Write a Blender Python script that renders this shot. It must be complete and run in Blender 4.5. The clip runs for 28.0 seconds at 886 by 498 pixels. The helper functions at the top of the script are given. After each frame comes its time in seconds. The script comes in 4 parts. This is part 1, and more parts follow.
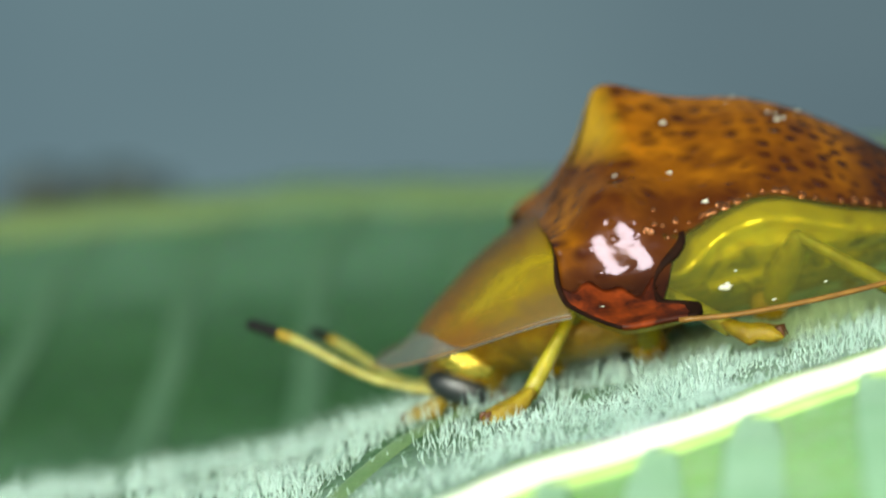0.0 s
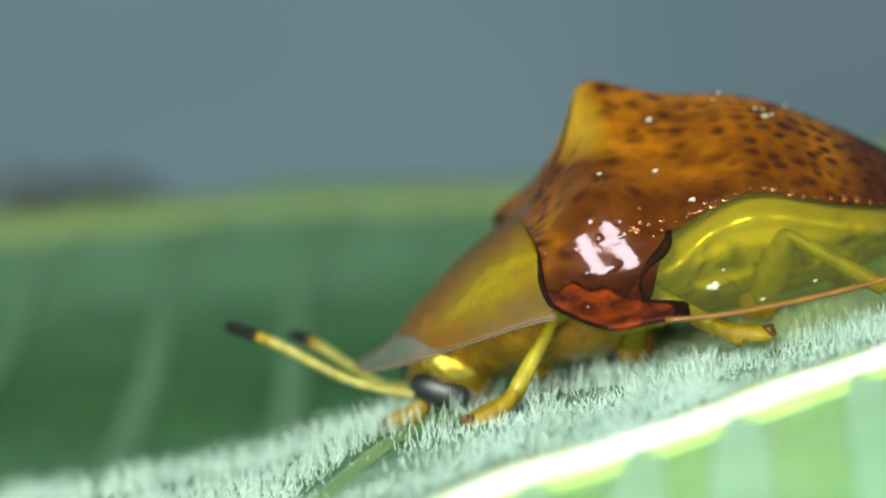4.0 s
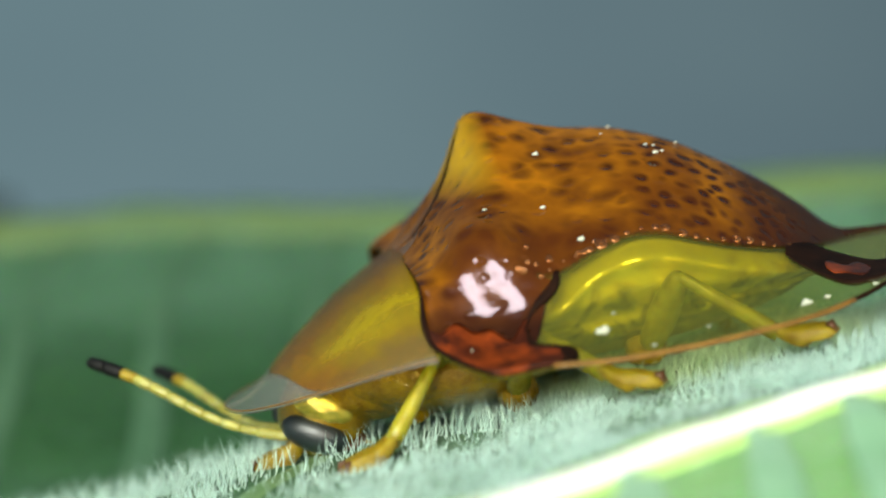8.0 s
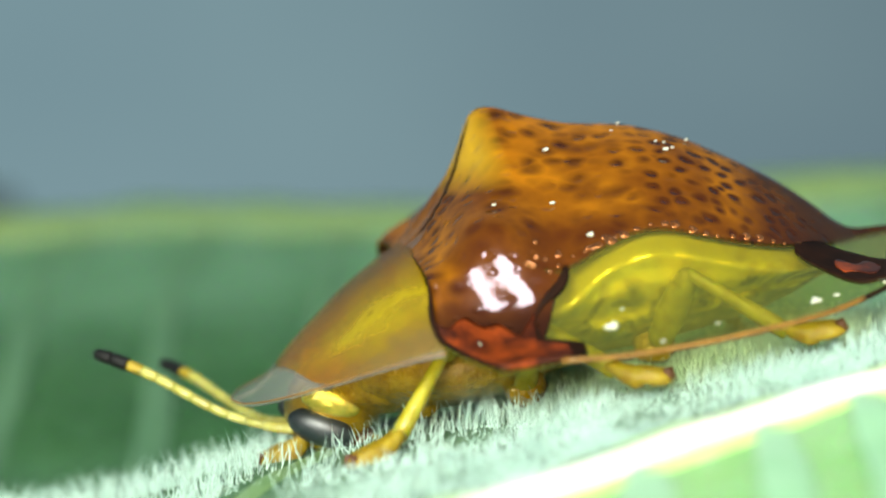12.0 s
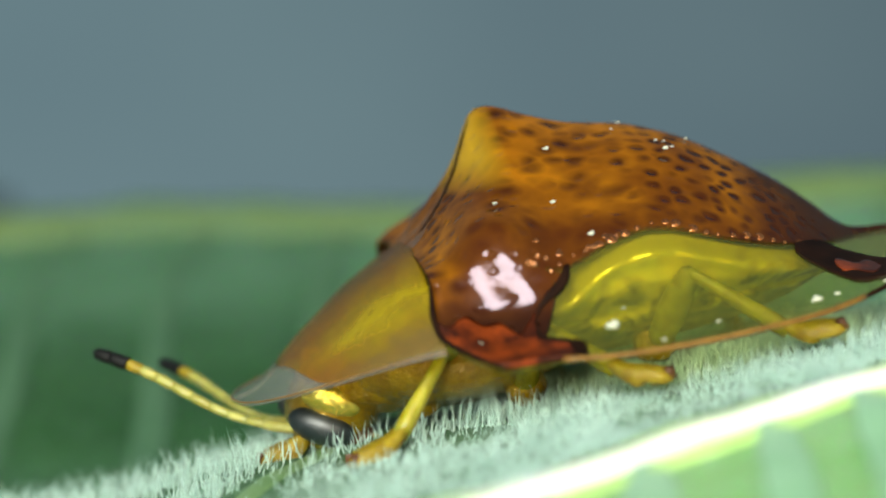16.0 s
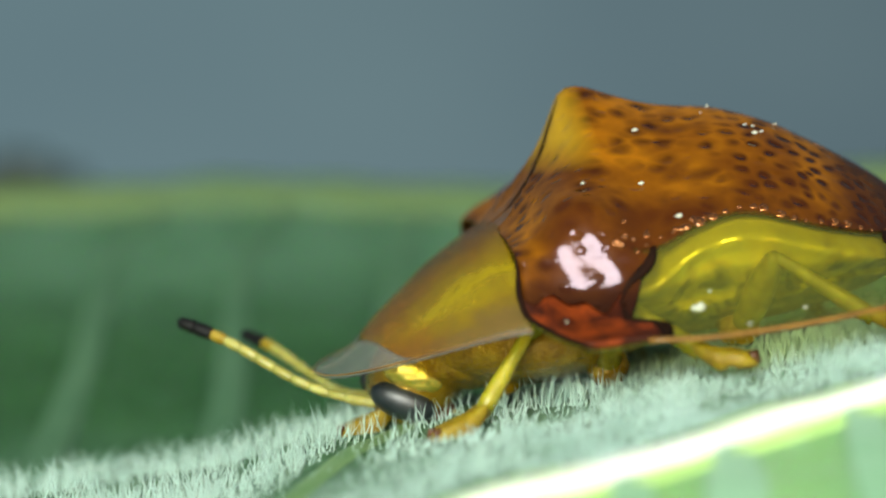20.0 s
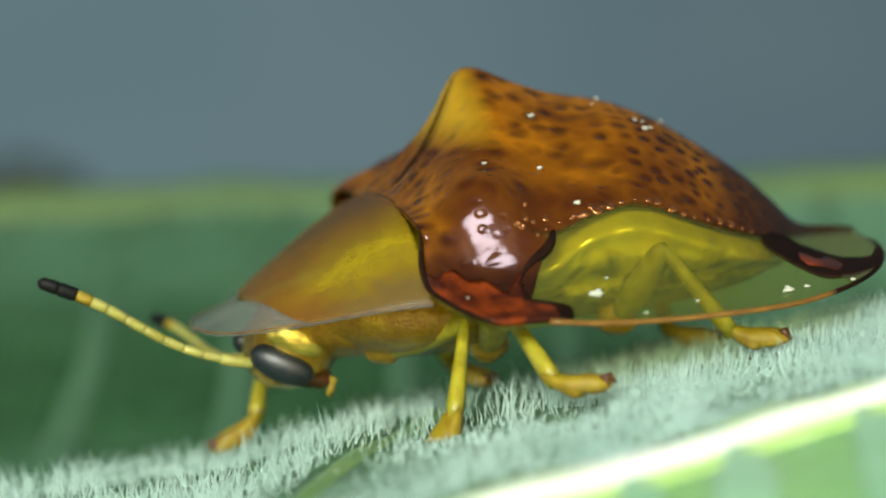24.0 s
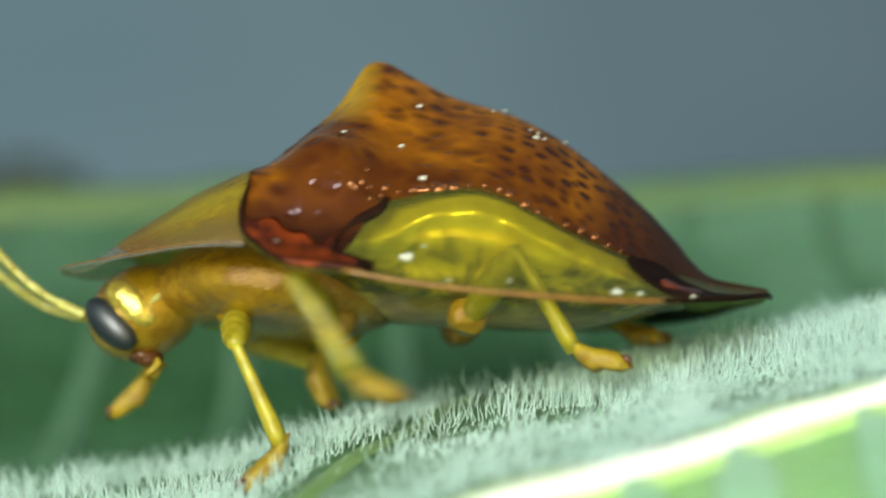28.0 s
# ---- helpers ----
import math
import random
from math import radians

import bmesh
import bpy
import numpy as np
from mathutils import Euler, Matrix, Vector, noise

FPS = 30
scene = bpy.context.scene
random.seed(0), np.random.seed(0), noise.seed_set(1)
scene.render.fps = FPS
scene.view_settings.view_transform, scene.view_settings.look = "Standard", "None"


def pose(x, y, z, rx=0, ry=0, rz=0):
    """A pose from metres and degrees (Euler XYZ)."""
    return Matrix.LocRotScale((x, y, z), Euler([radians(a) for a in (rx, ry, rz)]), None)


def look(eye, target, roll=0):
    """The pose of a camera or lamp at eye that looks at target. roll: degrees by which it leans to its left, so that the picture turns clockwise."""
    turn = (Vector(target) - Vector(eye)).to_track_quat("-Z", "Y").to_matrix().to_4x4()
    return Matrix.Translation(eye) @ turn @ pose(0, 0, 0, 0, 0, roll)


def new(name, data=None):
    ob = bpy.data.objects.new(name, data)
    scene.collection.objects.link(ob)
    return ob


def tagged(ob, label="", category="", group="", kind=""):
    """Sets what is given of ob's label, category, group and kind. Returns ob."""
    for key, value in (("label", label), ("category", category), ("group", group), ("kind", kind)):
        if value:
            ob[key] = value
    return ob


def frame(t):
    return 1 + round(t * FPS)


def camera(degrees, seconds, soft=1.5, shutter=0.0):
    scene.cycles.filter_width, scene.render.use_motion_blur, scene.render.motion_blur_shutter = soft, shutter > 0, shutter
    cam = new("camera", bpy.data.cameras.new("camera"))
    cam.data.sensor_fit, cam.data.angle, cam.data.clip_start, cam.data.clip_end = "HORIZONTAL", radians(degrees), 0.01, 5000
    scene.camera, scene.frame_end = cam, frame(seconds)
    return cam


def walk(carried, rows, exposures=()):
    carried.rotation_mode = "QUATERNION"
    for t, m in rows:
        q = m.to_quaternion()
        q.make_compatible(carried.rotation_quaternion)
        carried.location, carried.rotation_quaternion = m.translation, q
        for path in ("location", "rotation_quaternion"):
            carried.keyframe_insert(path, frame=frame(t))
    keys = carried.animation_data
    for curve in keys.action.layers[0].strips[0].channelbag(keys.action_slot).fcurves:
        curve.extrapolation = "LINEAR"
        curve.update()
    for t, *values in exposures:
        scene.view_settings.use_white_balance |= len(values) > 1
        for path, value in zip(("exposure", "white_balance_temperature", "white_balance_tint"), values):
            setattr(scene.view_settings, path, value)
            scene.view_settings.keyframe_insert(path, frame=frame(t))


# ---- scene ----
MM = 0.001
SECONDS = 28.0
cam = camera(20, SECONDS, soft=2.1, shutter=0.5)
cam.data.dof.use_dof = True
cam.data.dof.focus_distance = 24.15 * MM
cam.data.dof.aperture_fstop = 118.0

# seconds; eye in millimetres; turn in degrees
CAMERA_ROWS = [
    (0, 0.740, -27.086, 0.063, 89.765, 2.658, 2.478),
    (0.5, 0.885, -26.862, -0.003, 89.931, 2.350, 2.673),
    (1, 0.820, -26.832, 0.116, 89.761, 2.924, 2.347),
    (1.5, 0.820, -26.580, 0.040, 90.014, 2.844, 2.094),
    (2, 0.831, -26.707, 0.100, 89.770, 2.849, 2.033),
    (2.5, 0.821, -26.668, 0.066, 89.829, 2.747, 2.136),
    (4.5, 0.759, -26.443, -0.031, 89.943, 2.814, 2.257),
    (5, 0.550, -26.022, 0.074, 89.712, 2.891, 2.168),
    (5.5, 0.491, -25.717, -0.046, 89.892, 2.391, 2.548),
    (6, 0.485, -25.450, 0.009, 89.467, 2.543, 2.369),
    (6.5, 0.572, -25.267, -0.137, 90.038, 2.346, 2.020),
    (6.7, 0.55, -25.25, -0.10, 90.05, 2.1, 1.10),
    (6.9, 0.45, -25.2, -0.02, 90.10, 1.5, 0.20),
    (7, 0.376, -25.184, 0.034, 90.126, 1.038, -1.170),
    (7.2, 0.40, -25.3, 0.10, 90.10, 1.6, -1.90),
    (7.5, 0.427, -25.501, 0.194, 90.066, 2.213, -1.911),
    (8, 0.433, -25.469, 0.261, 90.002, 1.967, -1.349),
    (8.5, 0.315, -25.543, 0.208, 90.031, 1.413, -1.396),
    (9, 0.381, -25.435, 0.137, 90.254, 1.684, -1.323),
    (9.5, 0.385, -25.514, 0.276, 89.985, 2.029, -1.436),
    (10, 0.366, -25.499, 0.211, 90.042, 1.443, -1.321),
    (10.5, 0.341, -25.518, 0.207, 90.000, 1.209, -1.298),
    (11, 0.346, -25.495, 0.198, 89.976, 1.064, -1.233),
    (11.5, 0.388, -25.435, 0.108, 90.209, 1.199, -1.154),
    (12, 0.391, -25.415, 0.147, 90.152, 1.337, -1.243),
    (12.5, 0.327, -25.425, 0.118, 90.127, 0.967, -1.228),
    (14.5, 0.271, -25.446, 0.167, 90.099, 1.476, -1.547),
    (15, 0.277, -25.413, 0.124, 90.199, 1.441, -1.539),
    (15.5, 0.239, -25.452, 0.151, 90.081, 1.232, -1.553),
    (16, 0.275, -25.419, 0.124, 90.182, 1.386, -1.505),
    (16.5, 0.248, -25.440, 0.162, 90.094, 1.232, -1.573),
    (17, 0.253, -25.448, 0.173, 90.102, 1.537, -1.637),
    (17.2, 0.25, -25.45, 0.174, 90.08, 1.48, -1.62),
    (17.3, 0.235, -25.455, 0.175, 90.05, 1.4, -1.52),
    (17.4, 0.10, -25.50, 0.18, 89.8, 0.75, -0.75),
    (17.5, 0.02, -25.535, 0.187, 89.63, 0.25, -0.25),
    (17.6, 0.015, -25.540, 0.188, 89.617, 0.210, -0.216),
    (18, 0.035, -25.474, 0.120, 89.744, 0.232, -0.185),
    (18.5, 0.064, -25.470, 0.093, 89.801, 0.114, -0.099),
    (19, -0.006, -25.498, 0.107, 89.753, -0.054, -0.185),
    (19.5, 0.026, -25.512, 0.139, 89.663, 0.288, -0.234),
    (20, 0.026, -25.461, 0.025, 89.922, -0.186, -0.123),
    (20.5, 0.02, -25.44, 0.0, 89.97, -0.15, -0.12),
    (22.5, 0, -25.407, 0, 90, 0, -0.064),
    (23, 0, -25.407, 0, 90, 0, -0.064),
    (24, 0, -25.407, 0, 90, 0, -0.026),
    (24.5, 0, -25.407, 0, 90, 0, 0.052),
    (25, 0, -25.407, 0, 90, 0, 0),
    (25.5, 0, -25.407, 0, 90, 0, -0.039),
    (26, 0, -25.407, 0, 90, 0, 0),
    (26.5, 0, -25.407, 0, 90, 0, -0.039),
    (27, 0, -25.407, 0, 90, 0, 0),
    (28, 0, -25.407, 0, 90, 0, 0),
]
EXPOSURES = [(0, 0.20, 6500, 1.8), (4.5, 0.22, 6500, 1.8), (8.4, 0.2, 6500, 1.8), (8.9, 0.35, 6500, 1.8), (9.5, 0.55, 6500, 1.8), (10.5, 0.66, 6500, 1.8), (12.5, 0.66, 6500, 1.8), (14.5, 0.42, 6500, 1.8), (16, 0.18, 6500, 1.8), (18, 0.12, 6500, 1.8), (20.5, 0.12, 6500, 1.8), (23, 0.07, 6500, 1.8), (24, -0.01, 6500, 1.8), (25, 0.0, 6500, 1.8), (26, 0.06, 6500, 1.8), (26.7, 0.05, 6500, 1.8), (27.4, 0.12, 6500, 1.8), (28, 0.14, 6500, 1.8)]
walk(cam, [(t, pose(x * MM, y * MM, z * MM, a, b, c)) for t, x, y, z, a, b, c in CAMERA_ROWS], EXPOSURES)

# ---- daylight ----
SUN_UP, SUN_SIDE = 17.0, -16.0      # degrees above the horizon; degrees to the left of the camera's back
world = bpy.data.worlds.new("sky")
scene.world = world
world.use_nodes = True
wn = world.node_tree.nodes
sky = wn.new("ShaderNodeTexSky")
sky.sky_type, sky.sun_disc = "NISHITA", False
sky.sun_elevation, sky.sun_rotation = radians(SUN_UP), radians(180 + SUN_SIDE)
wn["Background"].inputs["Strength"].default_value = 0.082
world.node_tree.links.new(sky.outputs[0], wn["Background"].inputs["Color"])
sun = new("sun", bpy.data.lights.new("sun", "SUN"))
sun.data.energy, sun.data.angle, sun.data.color = 4.75, radians(26), (1.0, 0.99, 0.93)
sa, se = radians(SUN_SIDE), radians(SUN_UP)
sun.matrix_world = look((math.sin(sa) * math.cos(se), -math.cos(sa) * math.cos(se), math.sin(se)), (0, 0, 0))


# ---- materials ----
def material(name):
    m = bpy.data.materials.new(name)
    m.use_nodes = True
    return m, m.node_tree.nodes, m.node_tree.links, m.node_tree.nodes["Principled BSDF"]


def coords(nodes, links, scale, stretch=(1, 1, 1)):
    tc, mp = nodes.new("ShaderNodeTexCoord"), nodes.new("ShaderNodeMapping")
    mp.inputs["Scale"].default_value = [scale / MM * s for s in stretch]
    links.new(tc.outputs["Object"], mp.inputs["Vector"])
    return mp.outputs[0]


def noise_of(nodes, links, vec, scale, detail=4.0, rough=0.55, distort=0.0):
    n = nodes.new("ShaderNodeTexNoise")
    n.inputs["Scale"].default_value, n.inputs["Detail"].default_value = scale, detail
    n.inputs["Roughness"].default_value, n.inputs["Distortion"].default_value = rough, distort
    links.new(vec, n.inputs["Vector"])
    return n.outputs["Fac"]


def ramp(nodes, links, fac, stops):
    r = nodes.new("ShaderNodeValToRGB")
    while len(r.color_ramp.elements) < len(stops):
        r.color_ramp.elements.new(0.5)
    for e, (p, c) in zip(r.color_ramp.elements, stops):
        e.position, e.color = p, (*c, 1)
    links.new(fac, r.inputs[0])
    return r.outputs[0]


def mixed(nodes, links, fac, a, b, blend="MIX"):
    n = nodes.new("ShaderNodeMix")
    n.data_type, n.blend_type = "RGBA", blend
    for sock, v in ((n.inputs[0], fac), (n.inputs[6], a), (n.inputs[7], b)):
        if isinstance(v, (int, float)):
            sock.default_value = v
        elif isinstance(v, tuple):
            sock.default_value = (*v, 1)
        else:
            links.new(v, sock)
    return n.outputs[2]


def bump(nodes, links, bsdf, height, strength, distance, skin=True):
    b = nodes.new("ShaderNodeBump")
    b.inputs["Strength"].default_value, b.inputs["Distance"].default_value = strength, distance * MM
    links.new(height, b.inputs["Height"])
    links.new(b.outputs[0], bsdf.inputs["Normal"])
    if skin:
        links.new(b.outputs[0], bsdf.inputs["Coat Normal"])


def simple(name, dark, light, rough, scale=3.0, metal=0.0, coat=0.0, sss=0.0, relief=0.0, sub=(1, 0.7, 0.2), gloss=0.5, edge=(0.3, 0.7)):
    """Two-tone mottled surface with fine relief; scale in features a millimetre."""
    m, nodes, links, b = material(name)
    v = coords(nodes, links, 1.0)
    big = noise_of(nodes, links, v, scale)
    fine = noise_of(nodes, links, v, scale * 9)
    col = ramp(nodes, links, big, [(edge[0], dark), (edge[1], light)])
    b.inputs["Specular IOR Level"].default_value = gloss
    col = mixed(nodes, links, 0.18, col, ramp(nodes, links, fine, [(0.3, dark), (0.7, light)]))
    links.new(col, b.inputs["Base Color"])
    b.inputs["Roughness"].default_value, b.inputs["Metallic"].default_value = rough, metal
    b.inputs["Coat Weight"].default_value, b.inputs["Coat Roughness"].default_value = coat, 0.08
    if sss:
        b.inputs["Subsurface Weight"].default_value = sss
        b.inputs["Subsurface Radius"].default_value = sub
        b.inputs["Subsurface Scale"].default_value = 0.25 * MM
    if relief:
        bump(nodes, links, b, mixed(nodes, links, 0.5, fine, noise_of(nodes, links, v, scale * 3)), 0.8, relief)
    return m


def elytra_material():
    """Amber shell with blurred dark brown spots in rows, darker along the flanks and the rear slope, and shallow pits."""
    m, nodes, links, b = material("elytra_amber")
    v = coords(nodes, links, 1.0)
    warp = nodes.new("ShaderNodeTexNoise")
    warp.inputs["Scale"].default_value = 2.2
    links.new(v, warp.inputs["Vector"])
    wv = mixed(nodes, links, 0.10, coords(nodes, links, 1.0, (0.80, 1, 1)), warp.outputs["Color"], "LINEAR_LIGHT")
    cells = nodes.new("ShaderNodeTexVoronoi")
    cells.inputs["Scale"].default_value = 5.0
    cells.inputs["Randomness"].default_value = 0.9
    links.new(wv, cells.inputs["Vector"])
    fine = nodes.new("ShaderNodeTexVoronoi")
    fine.inputs["Scale"].default_value = 5.8
    fine.inputs["Randomness"].default_value = 0.6
    links.new(wv, fine.inputs["Vector"])
    tone = noise_of(nodes, links, v, 1.1, 3.0)
    where = noise_of(nodes, links, v, 1.7, 2.0)
    base = ramp(nodes, links, tone, [(0.32, (0.105, 0.028, 0.0008)), (0.66, (0.39, 0.143, 0.003))])
    spot = ramp(nodes, links, cells.outputs["Distance"], [(0.18, (1, 1, 1)), (0.66, (0, 0, 0))])
    some = ramp(nodes, links, where, [(0.30, (0.25, 0.25, 0.25)), (0.52, (1, 1, 1))])
    spot = mixed(nodes, links, 1.0, spot, some, "MULTIPLY")
    col = mixed(nodes, links, mixed(nodes, links, 0.93, (0.0, 0.0, 0.0), spot), base, (0.018, 0.0045, 0.0015))
    # towards the rear the spots stand closer, in rows
    net = ramp(nodes, links, fine.outputs["Distance"], [(0.27, (0.95, 0.95, 0.95)), (0.54, (0, 0, 0))])
    sep = nodes.new("ShaderNodeSeparateXYZ")
    links.new(v, sep.inputs[0])
    back = nodes.new("ShaderNodeMath")
    back.operation, back.inputs[1].default_value = "MULTIPLY_ADD", 2.2
    links.new(where, back.inputs[0])
    links.new(sep.outputs["X"], back.inputs[2])
    rear_range = nodes.new("ShaderNodeMapRange")
    rear_range.inputs["From Min"].default_value, rear_range.inputs["From Max"].default_value = 1.2, 2.2
    links.new(back.outputs[0], rear_range.inputs["Value"])
    netted = mixed(nodes, links, net, base, (0.020, 0.005, 0.0015))
    col = mixed(nodes, links, rear_range.outputs[0], col, netted)
    blot = ramp(nodes, links, noise_of(nodes, links, v, 1.9, 1.0), [(0.50, (0, 0, 0)), (0.66, (0.55, 0.55, 0.55))])
    col = mixed(nodes, links, blot, col, (0.040, 0.009, 0.002))
    # dark red-brown flank and rear
    fall = nodes.new("ShaderNodeMath")
    fall.operation, fall.inputs[1].default_value = "MULTIPLY", -0.24
    links.new(sep.outputs["X"], fall.inputs[0])
    low = nodes.new("ShaderNodeMath")
    low.operation = "SUBTRACT"
    links.new(sep.outputs["Z"], low.inputs[0])
    links.new(fall.outputs[0], low.inputs[1])
    collar, lighter = nodes.new("ShaderNodeMapRange"), nodes.new("ShaderNodeMath")
    collar.interpolation_type = "SMOOTHSTEP"
    collar.inputs["From Min"].default_value, collar.inputs["From Max"].default_value = -1.10, -1.45
    collar.inputs["To Max"].default_value = 0.9
    links.new(sep.outputs["X"], collar.inputs["Value"])
    lighter.operation = "ADD"
    links.new(low.outputs[0], lighter.inputs[0])
    links.new(collar.outputs[0], lighter.inputs[1])
    add = nodes.new("ShaderNodeMath")
    add.operation = "ADD"
    links.new(lighter.outputs[0], add.inputs[0])
    links.new(noise_of(nodes, links, v, 2.4, 3.0), add.inputs[1])
    rng = nodes.new("ShaderNodeMapRange")
    rng.inputs["From Min"].default_value, rng.inputs["From Max"].default_value = 1.50, 2.50
    rng.inputs["To Min"].default_value, rng.inputs["To Max"].default_value = 0.84, 0.0
    links.new(add.outputs[0], rng.inputs["Value"])
    col = mixed(nodes, links, rng.outputs[0], col, (0.058, 0.0140, 0.002))
    hem = nodes.new("ShaderNodeMapRange")
    hem.inputs["From Min"].default_value, hem.inputs["From Max"].default_value = 0.42, 0.75
    hem.inputs["To Min"].default_value, hem.inputs["To Max"].default_value = 0.85, 0.0
    links.new(sep.outputs["Z"], hem.inputs["Value"])
    col = mixed(nodes, links, hem.outputs[0], col, (0.018, 0.006, 0.003))
    tail_end = nodes.new("ShaderNodeMapRange")
    tail_end.interpolation_type = "SMOOTHSTEP"
    tail_end.inputs["From Min"].default_value, tail_end.inputs["From Max"].default_value = 1.1, 2.5
    tail_end.inputs["To Max"].default_value = 0.82
    links.new(sep.outputs["X"], tail_end.inputs["Value"])
    col = mixed(nodes, links, tail_end.outputs[0], col, (0.022, 0.007, 0.003))
    # the clear yellow facet on the front of the hump, painted as if lit
    fx, fz, both = nodes.new("ShaderNodeMapRange"), nodes.new("ShaderNodeMapRange"), nodes.new("ShaderNodeMath")
    fx.inputs["From Min"].default_value, fx.inputs["From Max"].default_value = -0.80, -0.52
    fx.inputs["To Min"].default_value, fx.inputs["To Max"].default_value = 0.85, 0.0
    fz.inputs["From Min"].default_value, fz.inputs["From Max"].default_value = 1.62, 1.95
    links.new(sep.outputs["X"], fx.inputs["Value"])
    links.new(sep.outputs["Z"], fz.inputs["Value"])
    both.operation = "MULTIPLY"
    links.new(fx.outputs[0], both.inputs[0])
    links.new(fz.outputs[0], both.inputs[1])
    col = mixed(nodes, links, both.outputs[0], col, (0.44, 0.26, 0.012))
    links.new(col, b.inputs["Base Color"])
    b.inputs["Roughness"].default_value = 0.12
    b.inputs["Specular Tint"].default_value = (1.0, 0.82, 1.0, 1)
    facing, gloss = nodes.new("ShaderNodeLayerWeight"), nodes.new("ShaderNodeMapRange")
    facing.inputs["Blend"].default_value = 0.5
    gloss.inputs["From Min"].default_value, gloss.inputs["From Max"].default_value = 0.25, 0.75
    gloss.inputs["To Min"].default_value, gloss.inputs["To Max"].default_value = 0.34, 0.02
    links.new(facing.outputs["Facing"], gloss.inputs["Value"])
    links.new(gloss.outputs[0], b.inputs["Specular IOR Level"])
    dimple = ramp(nodes, links, fine.outputs["Distance"], [(0.12, (0, 0, 0)), (0.30, (1, 1, 1))])
    ph = ramp(nodes, links, cells.outputs["Distance"], [(0.05, (0, 0, 0)), (0.40, (1, 1, 1))])
    lumps = mixed(nodes, links, 0.4, mixed(nodes, links, 0.5, ph, noise_of(nodes, links, v, 4.0, 2.5)), dimple)
    bump(nodes, links, b, lumps, 0.7, 0.034, False)
    return m


def abdomen_material():
    """Gold above, murky olive below, with yellow lobes; shade on the lower sides is painted in."""
    m, nodes, links, b = material("golden_abdomen")
    v = coords(nodes, links, 1.0)
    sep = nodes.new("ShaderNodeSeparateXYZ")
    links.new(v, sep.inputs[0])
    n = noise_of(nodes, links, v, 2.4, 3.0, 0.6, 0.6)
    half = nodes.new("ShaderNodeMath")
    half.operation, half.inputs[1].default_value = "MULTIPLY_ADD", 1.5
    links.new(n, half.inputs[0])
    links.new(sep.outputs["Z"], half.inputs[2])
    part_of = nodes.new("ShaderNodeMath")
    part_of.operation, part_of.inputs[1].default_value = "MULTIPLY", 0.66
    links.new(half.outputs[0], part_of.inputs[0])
    # darkens downwards: top light and shaded lower sides as colour
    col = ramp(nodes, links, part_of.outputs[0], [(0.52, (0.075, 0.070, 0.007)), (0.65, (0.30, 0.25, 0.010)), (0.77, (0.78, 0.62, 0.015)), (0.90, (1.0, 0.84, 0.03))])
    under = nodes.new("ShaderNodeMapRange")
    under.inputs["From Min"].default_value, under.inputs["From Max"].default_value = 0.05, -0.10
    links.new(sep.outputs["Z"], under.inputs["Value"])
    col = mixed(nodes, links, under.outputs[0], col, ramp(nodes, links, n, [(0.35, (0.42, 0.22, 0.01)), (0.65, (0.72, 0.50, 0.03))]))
    links.new(col, b.inputs["Base Color"])
    b.inputs["Roughness"].default_value = 0.28
    shine = nodes.new("ShaderNodeMapRange")
    shine.inputs["From Min"].default_value, shine.inputs["From Max"].default_value = 0.15, 0.60
    shine.inputs["To Min"].default_value, shine.inputs["To Max"].default_value = 0.05, 0.40
    links.new(sep.outputs["Z"], shine.inputs["Value"])
    links.new(shine.outputs[0], b.inputs["Metallic"])
    b.inputs["Coat Weight"].default_value, b.inputs["Coat Roughness"].default_value = 1.0, 0.14
    bump(nodes, links, b, noise_of(nodes, links, v, 2.2, 3.0, 0.5), 0.6, 0.08)
    return m


def clear_shell(name, tint, clear, body, rough, other=None, coat=0.3):
    """Thin see-through horn: tinted clear film under a glossy skin, mottled with another colour."""
    m, nodes, links, b = material(name)
    v = coords(nodes, links, 1.0)
    n = noise_of(nodes, links, v, 2.2)
    links.new(ramp(nodes, links, n, [(0.36, other or tuple(c * 0.8 for c in body)), (0.62, body)]), b.inputs["Base Color"])
    b.inputs["Roughness"].default_value = rough
    b.inputs["Coat Weight"].default_value, b.inputs["Coat Roughness"].default_value = coat, 0.1
    b.inputs["Specular IOR Level"].default_value = 0.35
    t = nodes.new("ShaderNodeBsdfTransparent")
    t.inputs[0].default_value = (*tint, 1)
    mx = nodes.new("ShaderNodeMixShader")
    mx.inputs[0].default_value = clear
    links.new(b.outputs[0], mx.inputs[1])
    links.new(t.outputs[0], mx.inputs[2])
    links.new(mx.outputs[0], nodes["Material Output"].inputs["Surface"])
    bump(nodes, links, b, noise_of(nodes, links, v, 9.0), 0.3, 0.02)
    return m


